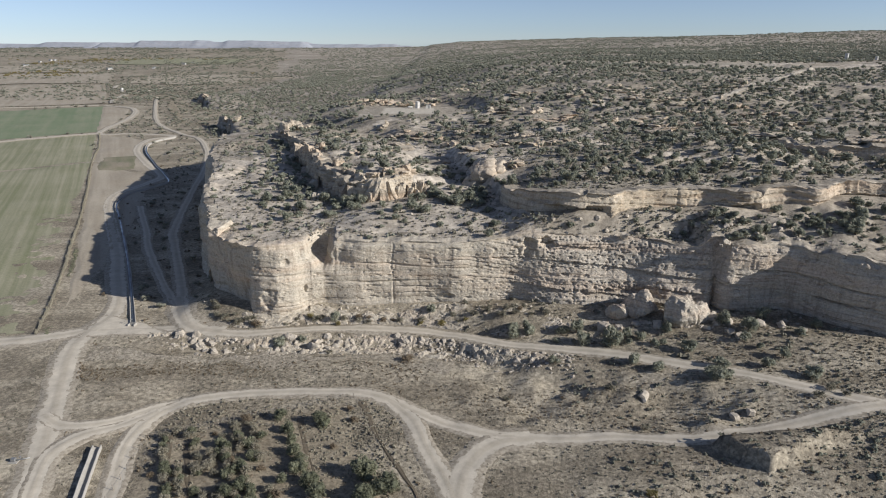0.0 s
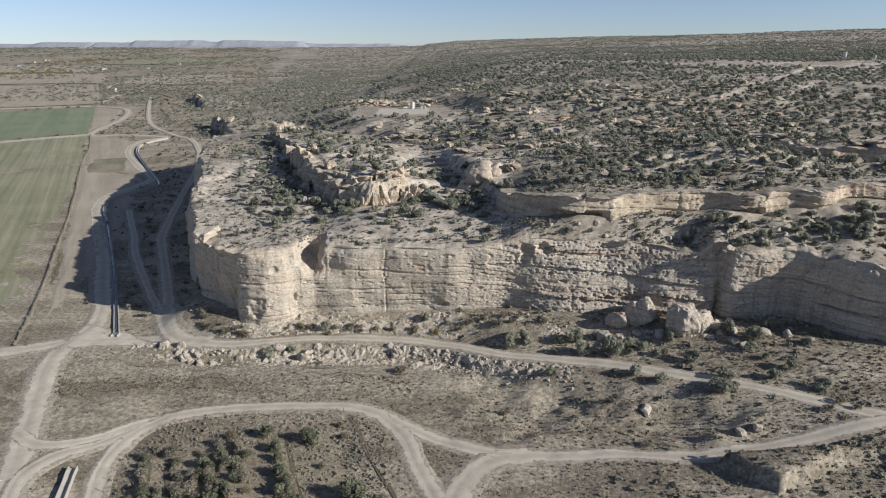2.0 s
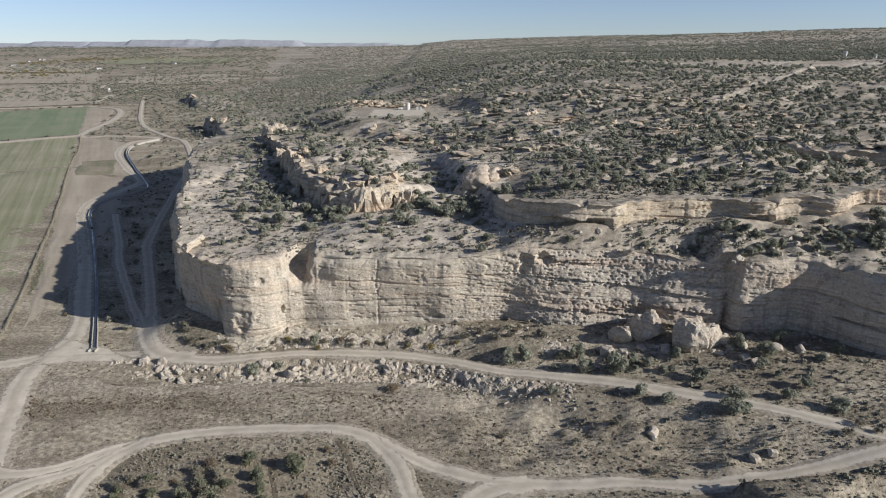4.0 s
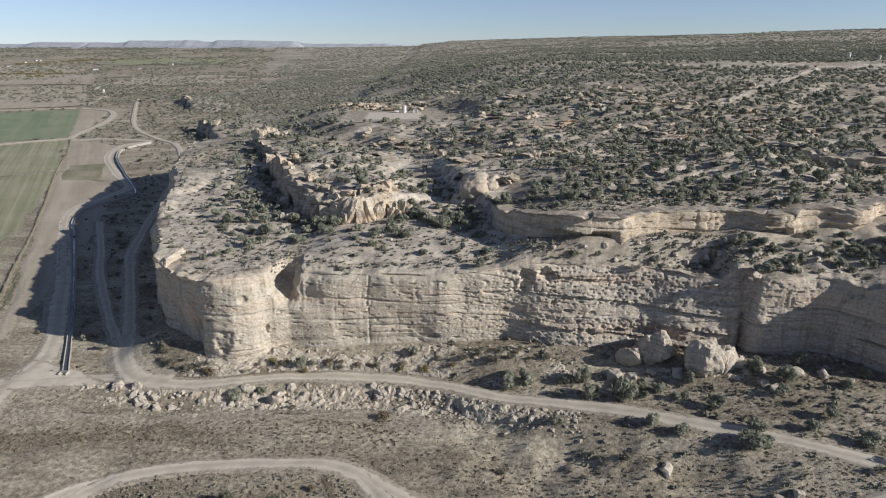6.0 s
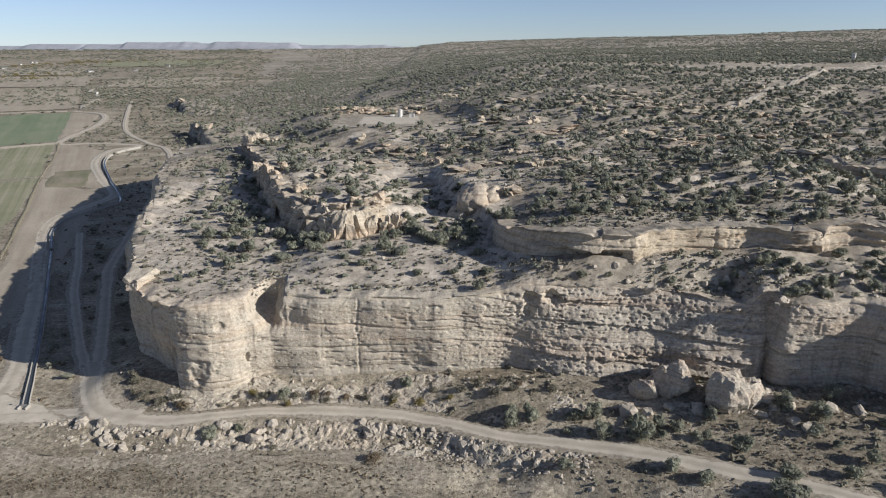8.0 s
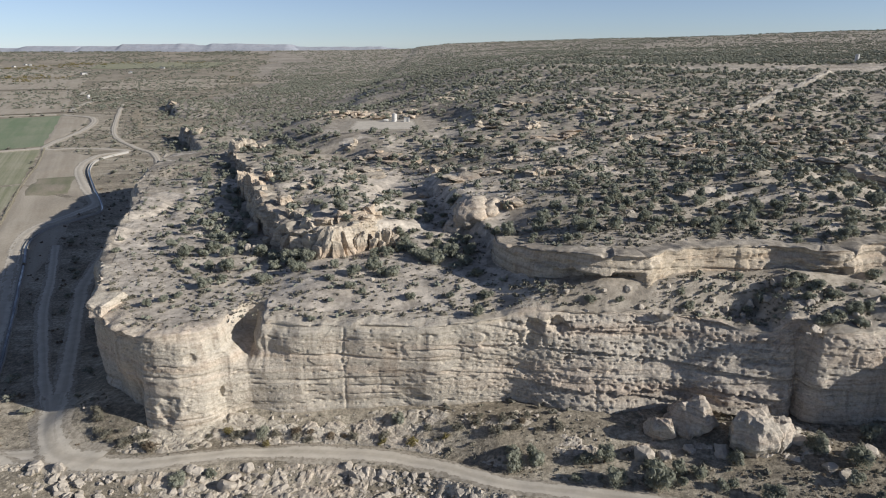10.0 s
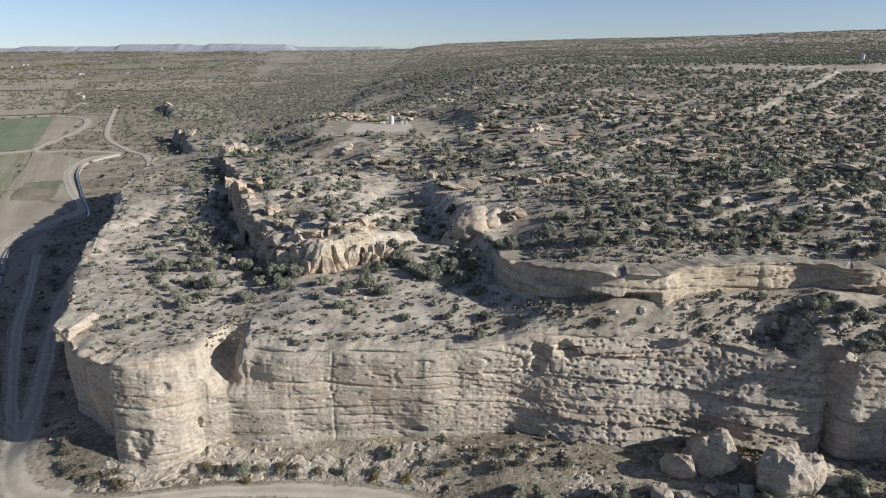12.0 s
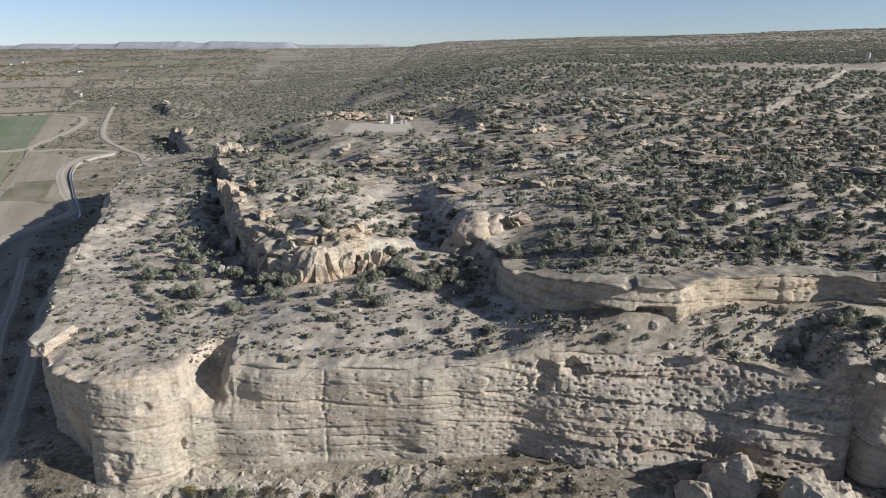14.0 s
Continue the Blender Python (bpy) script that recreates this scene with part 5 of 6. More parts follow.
for part_of, pool_, lab_ in ((near_wood, LOW_CROWNS, "grey-green juniper woodland spread over the mesa"), (~near_wood, MID_CROWNS, "grey-green juniper woodland farther back on the mesa")):
    stuff_plants("juniper_woodland", lab_, px[part_of], py[part_of], np.maximum(top(px, py), low(px, py))[part_of] - 0.1, size[part_of], size[part_of] * 0.9, pool_, FAR_GREEN, ra)
fr_ = ra.random(40000)
fy = 1080 * (4600 / 1080) ** fr_
fx = (ra.random(40000) * 1.75 - 0.95) * fy
ok = inside(fx, fy, MESA_EDGE) & (top(fx, fy) > low(fx, fy) + 1) & (ra.random(40000) < 0.45 + 0.8 * (0.5 + 0.5 * vn(fx * 0.006, fy * 0.006, 105)))
fx, fy = fx[ok], fy[ok]
fs_ = (3.4 + 2 * ra.random(len(fx))) * (1 + fy / 5000)
stuff_plants("far_woodland", "dark woodland on the far mesa", fx, fy, top(fx, fy) - 0.2, fs_ * 1.15, fs_ * 0.7, FAR_CROWNS, FAR_GREEN, ra)

for x_, y_, w_ in ((-52, 192, 2.2), (-45, 184, 1.3), (-45, 201, 2.6), (-54.5, 189.5, 2.4), (-57, 187, 2.0), (-20, 179.5, 1.7), (-37, 202, 2.2), (-35, 215, 4.2), (-31, 211, 4.0), (-28.5, 212, 4.4), (-34, 208, 3.4), (-13, 198, 3.8), (-6.5, 197, 2.8), (-2, 212, 3.8), (0.5, 186.5, 2.4), (9, 186, 1.8), (15.5, 194, 3.0), (14.5, 179, 3.2), (17, 185.5, 3.2), (-18, 194.5, 2.0), (-13, 190.5, 2.6), (-8.5, 200, 4.0), (-10.5, 189, 1.8), (6, 203, 4.4), (10, 206, 4.6), (2, 207, 4.0), (13, 201, 3.6), (38, 179, 2.2), (44, 179, 2.0), (58.5, 178, 2.6), (73, 178, 3.2), (70, 177.5, 2.4), (83, 176, 3.4), (86, 174, 3.0), (80, 173, 2.6), (90, 170, 2.8)):
    plant("juniper_tree", x_, y_, w_, w_ * (0.75 + 0.25 * rt.random()), top, "grey-green juniper on the sandy cliff shelf", "junipers on the mesa", CROWNS)

for k in range(30):
    x_, y_ = 72 + 44 * rt.random(), 164 + 15 * rt.random()
    if y_ > 180 - 0.3 * max(0, x_ - 84):
        continue
    w_ = 1.6 + 2.2 * rt.random()
    plant("juniper_tree", x_, y_, w_, w_ * 0.85, top, "grey-green juniper on the brushy shelf", "junipers on the mesa", CROWNS)

# growth in the valley
vx, vy = scatter(ra, -330, -60, 180, 900, 6.5)
road_d = np.min([near_line(vx, vy, smooth_line(p, 6)) - w / 2 for p, w in ROADS[:5]] + [near_line(vx, vy, smooth_line(CANAL, 6)) - 2], axis=0)
keep_ = (~inside(vx, vy, MESA_EDGE)) & (road_d > 1.5) & (vx > np.interp(vy, [180, 420, 560, 575, 700, 800], [-100, -180, -222, -296, -320, -360])) & (ra.random(len(vx)) < 0.48 + 0.5 * vn(vx * 0.03, vy * 0.03, 107))
vx, vy = vx[keep_], vy[keep_]
vs_ = 1.2 + 2.2 * ra.random(len(vx)) ** 2
stuff_plants("valley_brush", "grey-green brush beside the canal and tracks", vx, vy, low(vx, vy), vs_ * 1.0, vs_ * 0.75, LOW_CROWNS, GREY_SCRUB, ra)
ux, uy = scatter(ra, -720, -120, 430, 1750, 9.0)
crops = np.zeros(len(ux), bool)
for quad in ([(-236, 436), (-301, 574), (-560, 340), (-484, 214)], [(-306, 588), (-417, 824), (-610, 700), (-500, 410)], [(-232, 434), (-296, 568), (-244, 536), (-174, 390)], [(-309, 590), (-416, 820), (-370, 788), (-334, 702)], [(-430, 860), (-620, 1240), (-1100, 1150), (-760, 720)], [(-114, 162), (-233, 432), (-480, 210), (-330, 60)]):
    crops |= inside(ux, uy, np.array(quad, float))
road_d = np.min([near_line(ux, uy, smooth_line(p, 8)) - w / 2 for p, w in (ROADS[1], ROADS[3])], axis=0)
keep_ = ~crops & (road_d > 2.0) & (top(ux, uy) < low(ux, uy) + 6) & (ra.random(len(ux)) < 0.42 + 0.45 * vn(ux * 0.014, uy * 0.02, 109) + 0.25 * S((ux + 330) / 120))
ux, uy = ux[keep_], uy[keep_]
us = (1.4 + 2.6 * ra.random(len(ux)) ** 1.6) * (1 + uy / 2600)
stuff_plants("valley_scrub", "grey-green scrub over the far valley slope", ux, uy, np.maximum(low(ux, uy), top(ux, uy)), us * 1.1, us * 0.75, MID_CROWNS, GREY_SCRUB, ra)
wx, wy = -3800 + 3700 * ra.random(24000), 900 * (4500 / 900) ** ra.random(24000)
ok = (top(wx, wy) < low(wx, wy)) & (wx > -0.85 * wy - 60) & (ra.random(24000) < np.clip(1.4 * fbm(wx * 0.004, wy * 0.0022, 3, 111) + 0.08 + 0.5 * S((wy - 2300) / 500), 0.05, 1))
wx, wy = wx[ok], wy[ok]
ws = (3 + 3.5 * ra.random(len(wx))) * (0.7 + wy / 3400)
gold = (vn(wx * 0.003, wy * 0.003, 113) > 0.15) & (wy > 1500) & (wy < 2700) & (ra.random(len(wx)) < 0.75)
stuff_plants("valley_trees", "dark trees along the far valley floor", wx[~gold], wy[~gold], low(wx, wy)[~gold], ws[~gold] * 1.4, ws[~gold] * 0.8, FAR_CROWNS, FAR_GREEN, ra)
stuff_plants("autumn_trees", "yellow autumn trees in the far valley", wx[gold], wy[gold], low(wx, wy)[gold], ws[gold] * 1.4, ws[gold] * 0.8, FAR_CROWNS, YELLOW_BUSH, ra)

# trees and bushes below the cliff
FOOT_TREES = ((20.5, 157.4, 3.0, 3.4), (24.2, 157.8, 2.6, 3.6), (36.8, 156.7, 2.8, 3.8), (37.3, 151.4, 3.0, 3.4), (44.8, 149.8, 3.6, 4.6), (49.0, 152.6, 2.2, 2.6), (47.3, 140.0, 2.6, 2.6), (59.2, 152.9, 2.6, 2.6), (73.9, 153.6, 3.4, 3.2), (78.6, 149.1, 3.6, 3.6), (85.5, 156.0, 3.0, 3.0), (76.1, 145.2, 2.0, 2.4), (82.2, 137.6, 2.0, 2.8), (64.2, 130.9, 4.6, 3.0), (28.7, 142.8, 2.4, 1.6), (52.5, 136.3, 2.4, 1.8))
for x_, y_, w_, h_ in ((-29.5, 169, 2.6, 4.2), (-2, 171.5, 3.0, 2.6), (-43, 158, 3.0, 3.0), (-37, 159.5, 2.0, 2.2), (24, 157.5, 2.8, 2.6), (20, 161, 2.2, 1.8), (67, 136, 4.0, 2.6), (96, 150, 3.0, 2.6), (90, 146, 3.0, 2.4), (31, 153, 2.2, 2.2)):
    plant("juniper_tree", x_, y_, w_, h_, low, "grey-green juniper between fallen rocks and track", "trees at the cliff foot", CROWNS)
for x_, y_, w_, h_ in FOOT_TREES:
    plant("juniper_tree", x_, y_, 1.3 * w_, 1.3 * h_, low, "grey-green juniper between fallen rocks and track", "trees at the cliff foot", CROWNS)
for x_, y_, w_, pool, lab in ((-51, 166.5, 3.4, DRY_CROWNS, "rusty dry bush at the cliff corner"), (-16, 169.5, 2.2, DRY_CROWNS, "rusty dry bush at the cliff foot"), (-20, 170.5, 2.0, DRY_CROWNS, "dull brown bush at the cliff foot"), (-28.3, 167.8, 1.9, YELLOW_CROWNS, "yellow-green bush beside a juniper"), (-57, 168, 3.2, SAGE_CROWNS, "grey brush at the cliff corner"), (-61, 170, 3.0, SAGE_CROWNS, "grey brush at the cliff corner"), (-54, 169, 2.6, SAGE_CROWNS, "grey brush at the cliff corner"), (-65, 174, 3.0, SAGE_CROWNS, "grey brush below the shaded cliff"), (4, 169, 2.0, SAGE_CROWNS, "grey bush on the talus"), (10, 167.5, 2.6, SAGE_CROWNS, "grey bush on the talus"), (18, 164.5, 2.8, SAGE_CROWNS, "grey bush on the talus"), (14, 168, 2.2, SAGE_CROWNS, "grey bush on the talus"), (82, 121.5, 2.4, SAGE_CROWNS, "silvery sagebrush beside the track"), (86, 124.5, 2.8, SAGE_CROWNS, "silvery sagebrush beside the track"), (88, 122, 2.2, SAGE_CROWNS, "silvery sagebrush beside the track"), (44, 117.5, 2.4, SAGE_CROWNS, "grey bush beside the lower track"), (16, 131, 2.0, SAGE_CROWNS, "grey bush in the dry grass"), (40, 131, 2.4, SAGE_CROWNS, "grey bush in the dry grass"), (39, 96, 2.2, YELLOW_CROWNS, "yellowish bush on bare soil"), (-29, 154.5, 1.8, SAGE_CROWNS, "grey bush below the road bank"), (-8, 150, 3.4, DRY_CROWNS, "wide brown bush in dry grass")):
    plant("low_bush", x_, y_, w_, w_ * 0.75, low, lab, "bushes below the cliff", pool)
ORCHARD_CROWNS = [mesh_from("crown", *crown(rt, 34, ICO1, 1700, 9, 0.95, 0.85, 0.032), ORCHARD, False) for _ in range(4)]
for x_, y_, w_, h_ in ((-34.5, 122.3, 3.0, 3.2), (-31.5, 117.4, 3.0, 3.0), (-30.2, 113.6, 2.6, 2.6), (-28.7, 109.9, 3.4, 3.2), (-27.4, 107, 2.8, 2.6), (-26.5, 104.2, 3.6, 3.4), (-23.8, 100.6, 3.8, 3.4), (-22, 96.6, 4.0, 3.6), (-20.6, 92, 3.8, 3.4),
                       (-25.1, 120, 4.6, 3.8), (-38.4, 112.3, 2.8, 2.4), (-37.8, 104.4, 3.0, 2.6), (-36.1, 108, 3.0, 2.4), (-43.3, 109.4, 2.0, 1.8), (-39.9, 102.2, 2.6, 2.2), (-36, 98.1, 3.2, 3.0), (-34, 97.3, 2.6, 2.4), (-28.9, 101, 2.6, 2.6), (-13.2, 102.7, 5.4, 4.6), (-9, 97.3, 5.6, 4.6), (-12.6, 95.4, 4.6, 4.2),
                       (-38.4, 96.6, 3.0, 3.0), (-49.5, 103.5, 1.8, 1.6), (-36.3, 115.3, 2.6, 2.2), (-45.5, 103.1, 1.8, 1.6), (-44, 97.4, 2.2, 2.0), (-34, 92.5, 3.6, 3.2), (-29.5, 91.5, 3.0, 3.0), (-40, 91.5, 3.0, 2.6), (-10, 91, 5.0, 4.4)):
    plant("orchard_tree", x_, y_, w_, h_, low, "large olive-green tree at the orchard edge" if w_ > 4.4 else "shaggy olive-green tree in an overgrown orchard row", "orchard trees", ORCHARD_CROWNS)
GRASS_CROWNS = [mesh_from("leaves", *crown(rt, 6, ICO1, 800, 7, 0.9, 0.8, 0.036), GRASS_TALL, False) for _ in range(3)]
for row_x in (-52.6, -49.8, -46.6, -43.4, -40.4, -37.2, -34.0):
    for k in range(20):
        y_ = 90 + 1.55 * k + 0.6 * rt.random()
        if y_ > 119 + 0.25 * (row_x + 40) or vn(np.array(y_ * 0.16), np.array(row_x), 219) < -0.25:
            continue
        x_ = row_x - 0.43 * (y_ - 105) + 0.35 * rt.normal()
        pick_ = rt.random()
        pool, lab = (GRASS_CROWNS, "clump of tall dry weeds in an orchard row") if pick_ < 0.5 else (ORCHARD_CROWNS, "olive-green shrub in an overgrown orchard row") if pick_ < 0.8 else (SAGE_CROWNS, "grey shrub in an overgrown orchard row")
        w_ = 1.5 + 1.1 * rt.random()
        plant("orchard_shrub", x_, y_, w_, w_ * 0.95, low, lab, "orchard shrubs", pool)
for x_, y_, w_ in ((-41.5, 121.2, 2.6), (-28.9, 96.6, 2.6), (-46.7, 116.3, 1.4), (-54.3, 102.3, 1.6), (-49.3, 98.9, 1.8), (-21, 112, 1.8), (-18, 122, 2.0), (-40.5, 107, 1.8), (-33.6, 104, 1.8), (-19.5, 126.5, 1.8)):
    plant("low_bush", x_, y_, w_, w_ * 0.85, low, "dry brown bush in the old orchard", "orchard bushes", DRY_CROWNS)
for k in range(44):
    x_ = -67 + 97 * rt.random()
    y_ = np.interp(x_, [-67, -56, -48, -30, 20, 30], [178, 170.5, 169.5, 172, 171, 168]) - 0.5 - 4.5 * rt.random()
    if y_ < cliff_road_y(np.array(x_)) + 3.4:
        continue
    w_ = 1.3 + 1.4 * rt.random()
    pool = (SAGE_CROWNS, SAGE_CROWNS, DRY_CROWNS, SAGE_CROWNS, YELLOW_CROWNS)[k % 5] if x_ > -46 else SAGE_CROWNS
    plant("low_bush", x_, float(y_), w_, w_ * 0.8, low, "grey brush crowding the cliff foot" if pool is SAGE_CROWNS else "autumn-coloured bush on the cliff apron", "bushes below the cliff", pool)
for k in range(14):
    x_ = 30 + 66 * rt.random()
    y_ = float(cliff_road_y(np.array(x_))) + 4 + 11 * rt.random()
    if abs(x_ - 61) < 9 and y_ > 151 or y_ > 160:
        continue
    w_ = 1.8 + 2.0 * rt.random()
    plant("juniper_tree", x_, y_, w_, w_ * 0.95, low, "dull green juniper among fallen boulders", "trees at the cliff foot", CROWNS)

# tufts and low brush past counting
def tufts(name, label, x0, x1, y0, y1, cell, share, height, material, lo, hi, seed, blocked):
    r_ = np.random.default_rng(seed)
    a, b = scatter(r_, x0, x1, y0, y1, cell)
    ok_ = blocked(a, b) & (r_.random(len(a)) < share + share * (0.8 * vn(a * 0.07, b * 0.07, seed) + 0.9 * vn(a * 0.025, b * 0.05, seed + 50))) & (np.abs(a) < 0.76 * (b + 20))
    a, b = a[ok_], b[ok_]
    w = lo + (hi - lo) * r_.random(len(a)) ** 2.5
    return stuff_plants(name, label, a, b, height(a, b) - 0.03, w * 1.2, w, TUFTS, material, r_)


near_roads = [(smooth_line(p, 3), w) for p, w in ROADS]


def off_road(a, b):
    ok_ = ~inside(a, b, MESA_EDGE)
    for line, w in near_roads:
        ok_ &= near_line(a, b, line) > w * 0.5 + 0.3
    return ok_


def on_mesa(a, b):
    return open_ground(a, b)[0]


tufts("sagebrush", "low grey sagebrush dotted over dry soil", -100, 130, 76, 182, 0.78, 0.5, low, SAGE, 0.12, 0.5, 201, off_road)
tufts("brown_brush", "low brown brush in drifts over dry soil", -95, 130, 92, 165, 0.85, 0.42, low, DRY_BUSH, 0.12, 0.62, 202, lambda a, b: off_road(a, b) & (vn(a * 0.045 + b * 0.02, b * 0.11, 205) + 0.5 * S((a - 25) / 20) > 0.0))
tufts("drift_brush", "dark brown brush in a drift below the bank", -90, 20, 128, 156, 0.62, 0.62, low, DRY_BUSH, 0.15, 0.7, 214, lambda a, b: off_road(a, b) & (np.abs(b - np.interp(a, [-90, -60, -35, -15, 20], [141, 145, 147.5, 147, 139]) - 2.5 * vn(a * 0.12, a * 0, 18)) < 3.2))
tufts("talus_brush", "grey brush crowding the cliff foot", -66, 110, 140, 178, 1.8, 0.28, low, SAGE, 0.5, 1.7, 206, lambda a, b: off_road(a, b) & (b > cliff_road_y(a) + 3.5) & ((a > 0) | (vn(a * 0.2, b * 0.2, 3) > 0.2)))
tufts("mesa_brush", "low grey brush scattered over the mesa", -110, 180, 130, 330, 1.7, 0.40, top, SAGE, 0.35, 1.3, 203, on_mesa)
tufts("shelf_brush", "small grey brush on the cliff shelf", -72, 100, 158, 216, 1.7, 0.34, top, SAGE, 0.35, 1.2, 208, on_mesa)
tufts("shelf_scrub", "dark low scrub on the shelf below the ledge", 22, 130, 158, 184, 2.0, 0.42, top, FAR_GREEN, 0.4, 1.4, 209, on_mesa)


def on_terrace(a, b):
    return inside(a, b, MESA_EDGE) & (b < np.interp(a, [p[0] for p in LEDGE], [p[1] for p in LEDGE]) - 1.0) & (near_line(a, b, rim_line) > 1.8)


tufts("terrace_brush", "grey brush on the terrace between cliff and ledge", 22, 84, 168, 188, 1.0, 0.6, lambda a, b: top(a, b) + 0.12, SAGE, 0.3, 1.2, 212, on_terrace)
tufts("terrace_scrub", "dark low scrub on the terrace below the ledge", 26, 84, 168, 186, 1.6, 0.48, lambda a, b: top(a, b) + 0.12, FAR_GREEN, 0.5, 1.6, 213, on_terrace)
tufts("ledge_brush", "low grey brush on the flat above the ledge", 28, 150, 168, 250, 1.6, 0.42, top, SAGE, 0.4, 1.4, 211, lambda a, b: on_mesa(a, b) & (b > np.interp(a, [p[0] for p in LEDGE], [p[1] for p in LEDGE]) + 3))
tufts("mesa_low_junipers", "small dark shrubs scattered over the mesa", -110, 260, 150, 480, 4.2, 0.36, top, FAR_GREEN, 0.8, 2.2, 204, on_mesa)
tufts("slope_scrub", "dark low scrub over the slope between the tracks", 30, 130, 84, 152, 1.4, 0.30, low, GREY_SCRUB, 0.3, 1.2, 210, off_road)
tufts("gully_scrub", "dark scrub in the gully beside the cut bank", 74, 130, 84, 118, 1.3, 0.5, low, FAR_GREEN, 0.4, 1.5, 218, off_road)
tufts("orchard_grass", "tall dry grass and weeds in the orchard", -58, -8, 84, 130, 0.8, 0.6, low, GRASS_TALL, 0.25, 0.9, 205, off_road)
tufts("valley_grass", "brown weeds along fields and tracks", -260, -60, 165, 420, 3.2, 0.3, low, DRY_BUSH, 0.5, 1.6, 207, lambda a, b: off_road(a, b) & (a > np.interp(b, [165, 240, 300, 330, 385, 430], [-100, -122, -155, -164, -162, -190])))

edge_line = smooth_line(FIELD_EDGE, 0.42)
re_ = np.random.default_rng(215)
ex, ey = edge_line[:, 0] + 0.14 * re_.normal(size=len(edge_line)), edge_line[:, 1] + 0.14 * re_.normal(size=len(edge_line))
ew = 0.7 + 0.4 * re_.random(len(ex)) + 0.25 * vn(ey * 0.06, ey * 0, 216)
stuff_plants("fence_weeds", "tall dry weeds grown along the field fence", ex, ey, low(ex, ey), ew, ew * 1.4, TUFTS, GRASS_TALL, re_)
ex, ey = ex[::2] + 2.2 + 0.8 * re_.random(len(ex[::2])), ey[::2]
ok = (ey < 260) & (vn(ey * 0.04, ey * 0, 217) > -0.2)
stuff_plants("ditch_weeds", "green weeds beside the field fence", ex[ok], ey[ok], low(ex, ey)[ok], ew[::2][ok] * 1.3, ew[::2][ok] * 0.5, TUFTS, ORCHARD, re_)

# loose stones past counting
def rubble(name, label, x, y, size_, height, material, seed):
    r_ = np.random.default_rng(seed)
    pool = [(stone(r_, ICO1, 7, 0.5, 0.2, 0.3), ICO1[1]) for _ in range(6)]
    ob_ = stuff_plants(name, label, x, y, height(x, y) - size_ * 0.1, size_, size_ * 0.75, pool, material, r_)
    ob_["category"] = "stones"
    return ob_


rr = np.random.default_rng(31)
bx = rr.uniform(-76, 34, 1500)
bx = bx[rr.random(1500) < 0.6 + 0.5 * vn(bx * 0.12, bx * 0 + 4, 95)]
by = cliff_road_y(bx) - 3.2 - 7.5 * rr.random(len(bx)) ** 1.2
rubble("bank_rubble", "pale broken stones down the road bank", bx, by, 0.14 + 0.6 * rr.random(len(bx)) ** 2.5, low, BOULDER, 41)
bx = rr.uniform(-70, 100, 1700)
foot = np.interp(bx, [p[0] for p in RIM_FRONT if p[0] not in (-36.5, -37.5)], [p[1] for p in RIM_FRONT if p[0] not in (-36.5, -37.5)])
by = foot - 1.0 - np.where(bx > 30, 14, 9) * rr.random(1700) ** 0.8
ok = (by - cliff_road_y(bx) > 3) & (rr.random(1700) < 0.3 + 0.7 * vn(bx * 0.15, by * 0.15, 96))
rubble("talus_stones", "grey stones fallen along the cliff foot", bx[ok], by[ok], (0.10 + 0.6 * rr.random(1700) ** 4)[ok], low, BOULDER, 42)
bx, by = rr.uniform(-60, 140, 1500), rr.uniform(170, 300, 1500)
ok = on_mesa(bx, by) & (vn(bx * 0.1, by * 0.1, 97) > 0.1)
rubble("mesa_stones", "loose pale stones on the mesa", bx[ok], by[ok], (0.15 + 0.9 * rr.random(1500) ** 4)[ok], top, BOULDER, 43)


# ---- built things ----
def lathe(name, rings, material, sides=24):
    """A round body from (radius, height) rings."""
    v = [(r * math.cos(2 * math.pi * k / sides), r * math.sin(2 * math.pi * k / sides), z) for r, z in rings for k in range(sides)]
    f = [(i * sides + k, i * sides + (k + 1) % sides, (i + 1) * sides + (k + 1) % sides, (i + 1) * sides + k) for i in range(len(rings) - 1) for k in range(sides)]
    return mesh_from(name, v, f, material)


def box(name, sx, sy, sz, material, bevel=0.03):
    bm = bmesh.new()
    bmesh.ops.create_cube(bm, size=1.0, matrix=Matrix.Translation((0, 0, sz / 2)) @ Matrix.Diagonal((sx, sy, sz, 1)))
    bmesh.ops.bevel(bm, geom=bm.edges[:], offset=bevel, segments=1, affect="EDGES")
    me = bpy.data.meshes.new(name)
    bm.to_mesh(me)
    bm.free()
    me.materials.append(material)
    return me


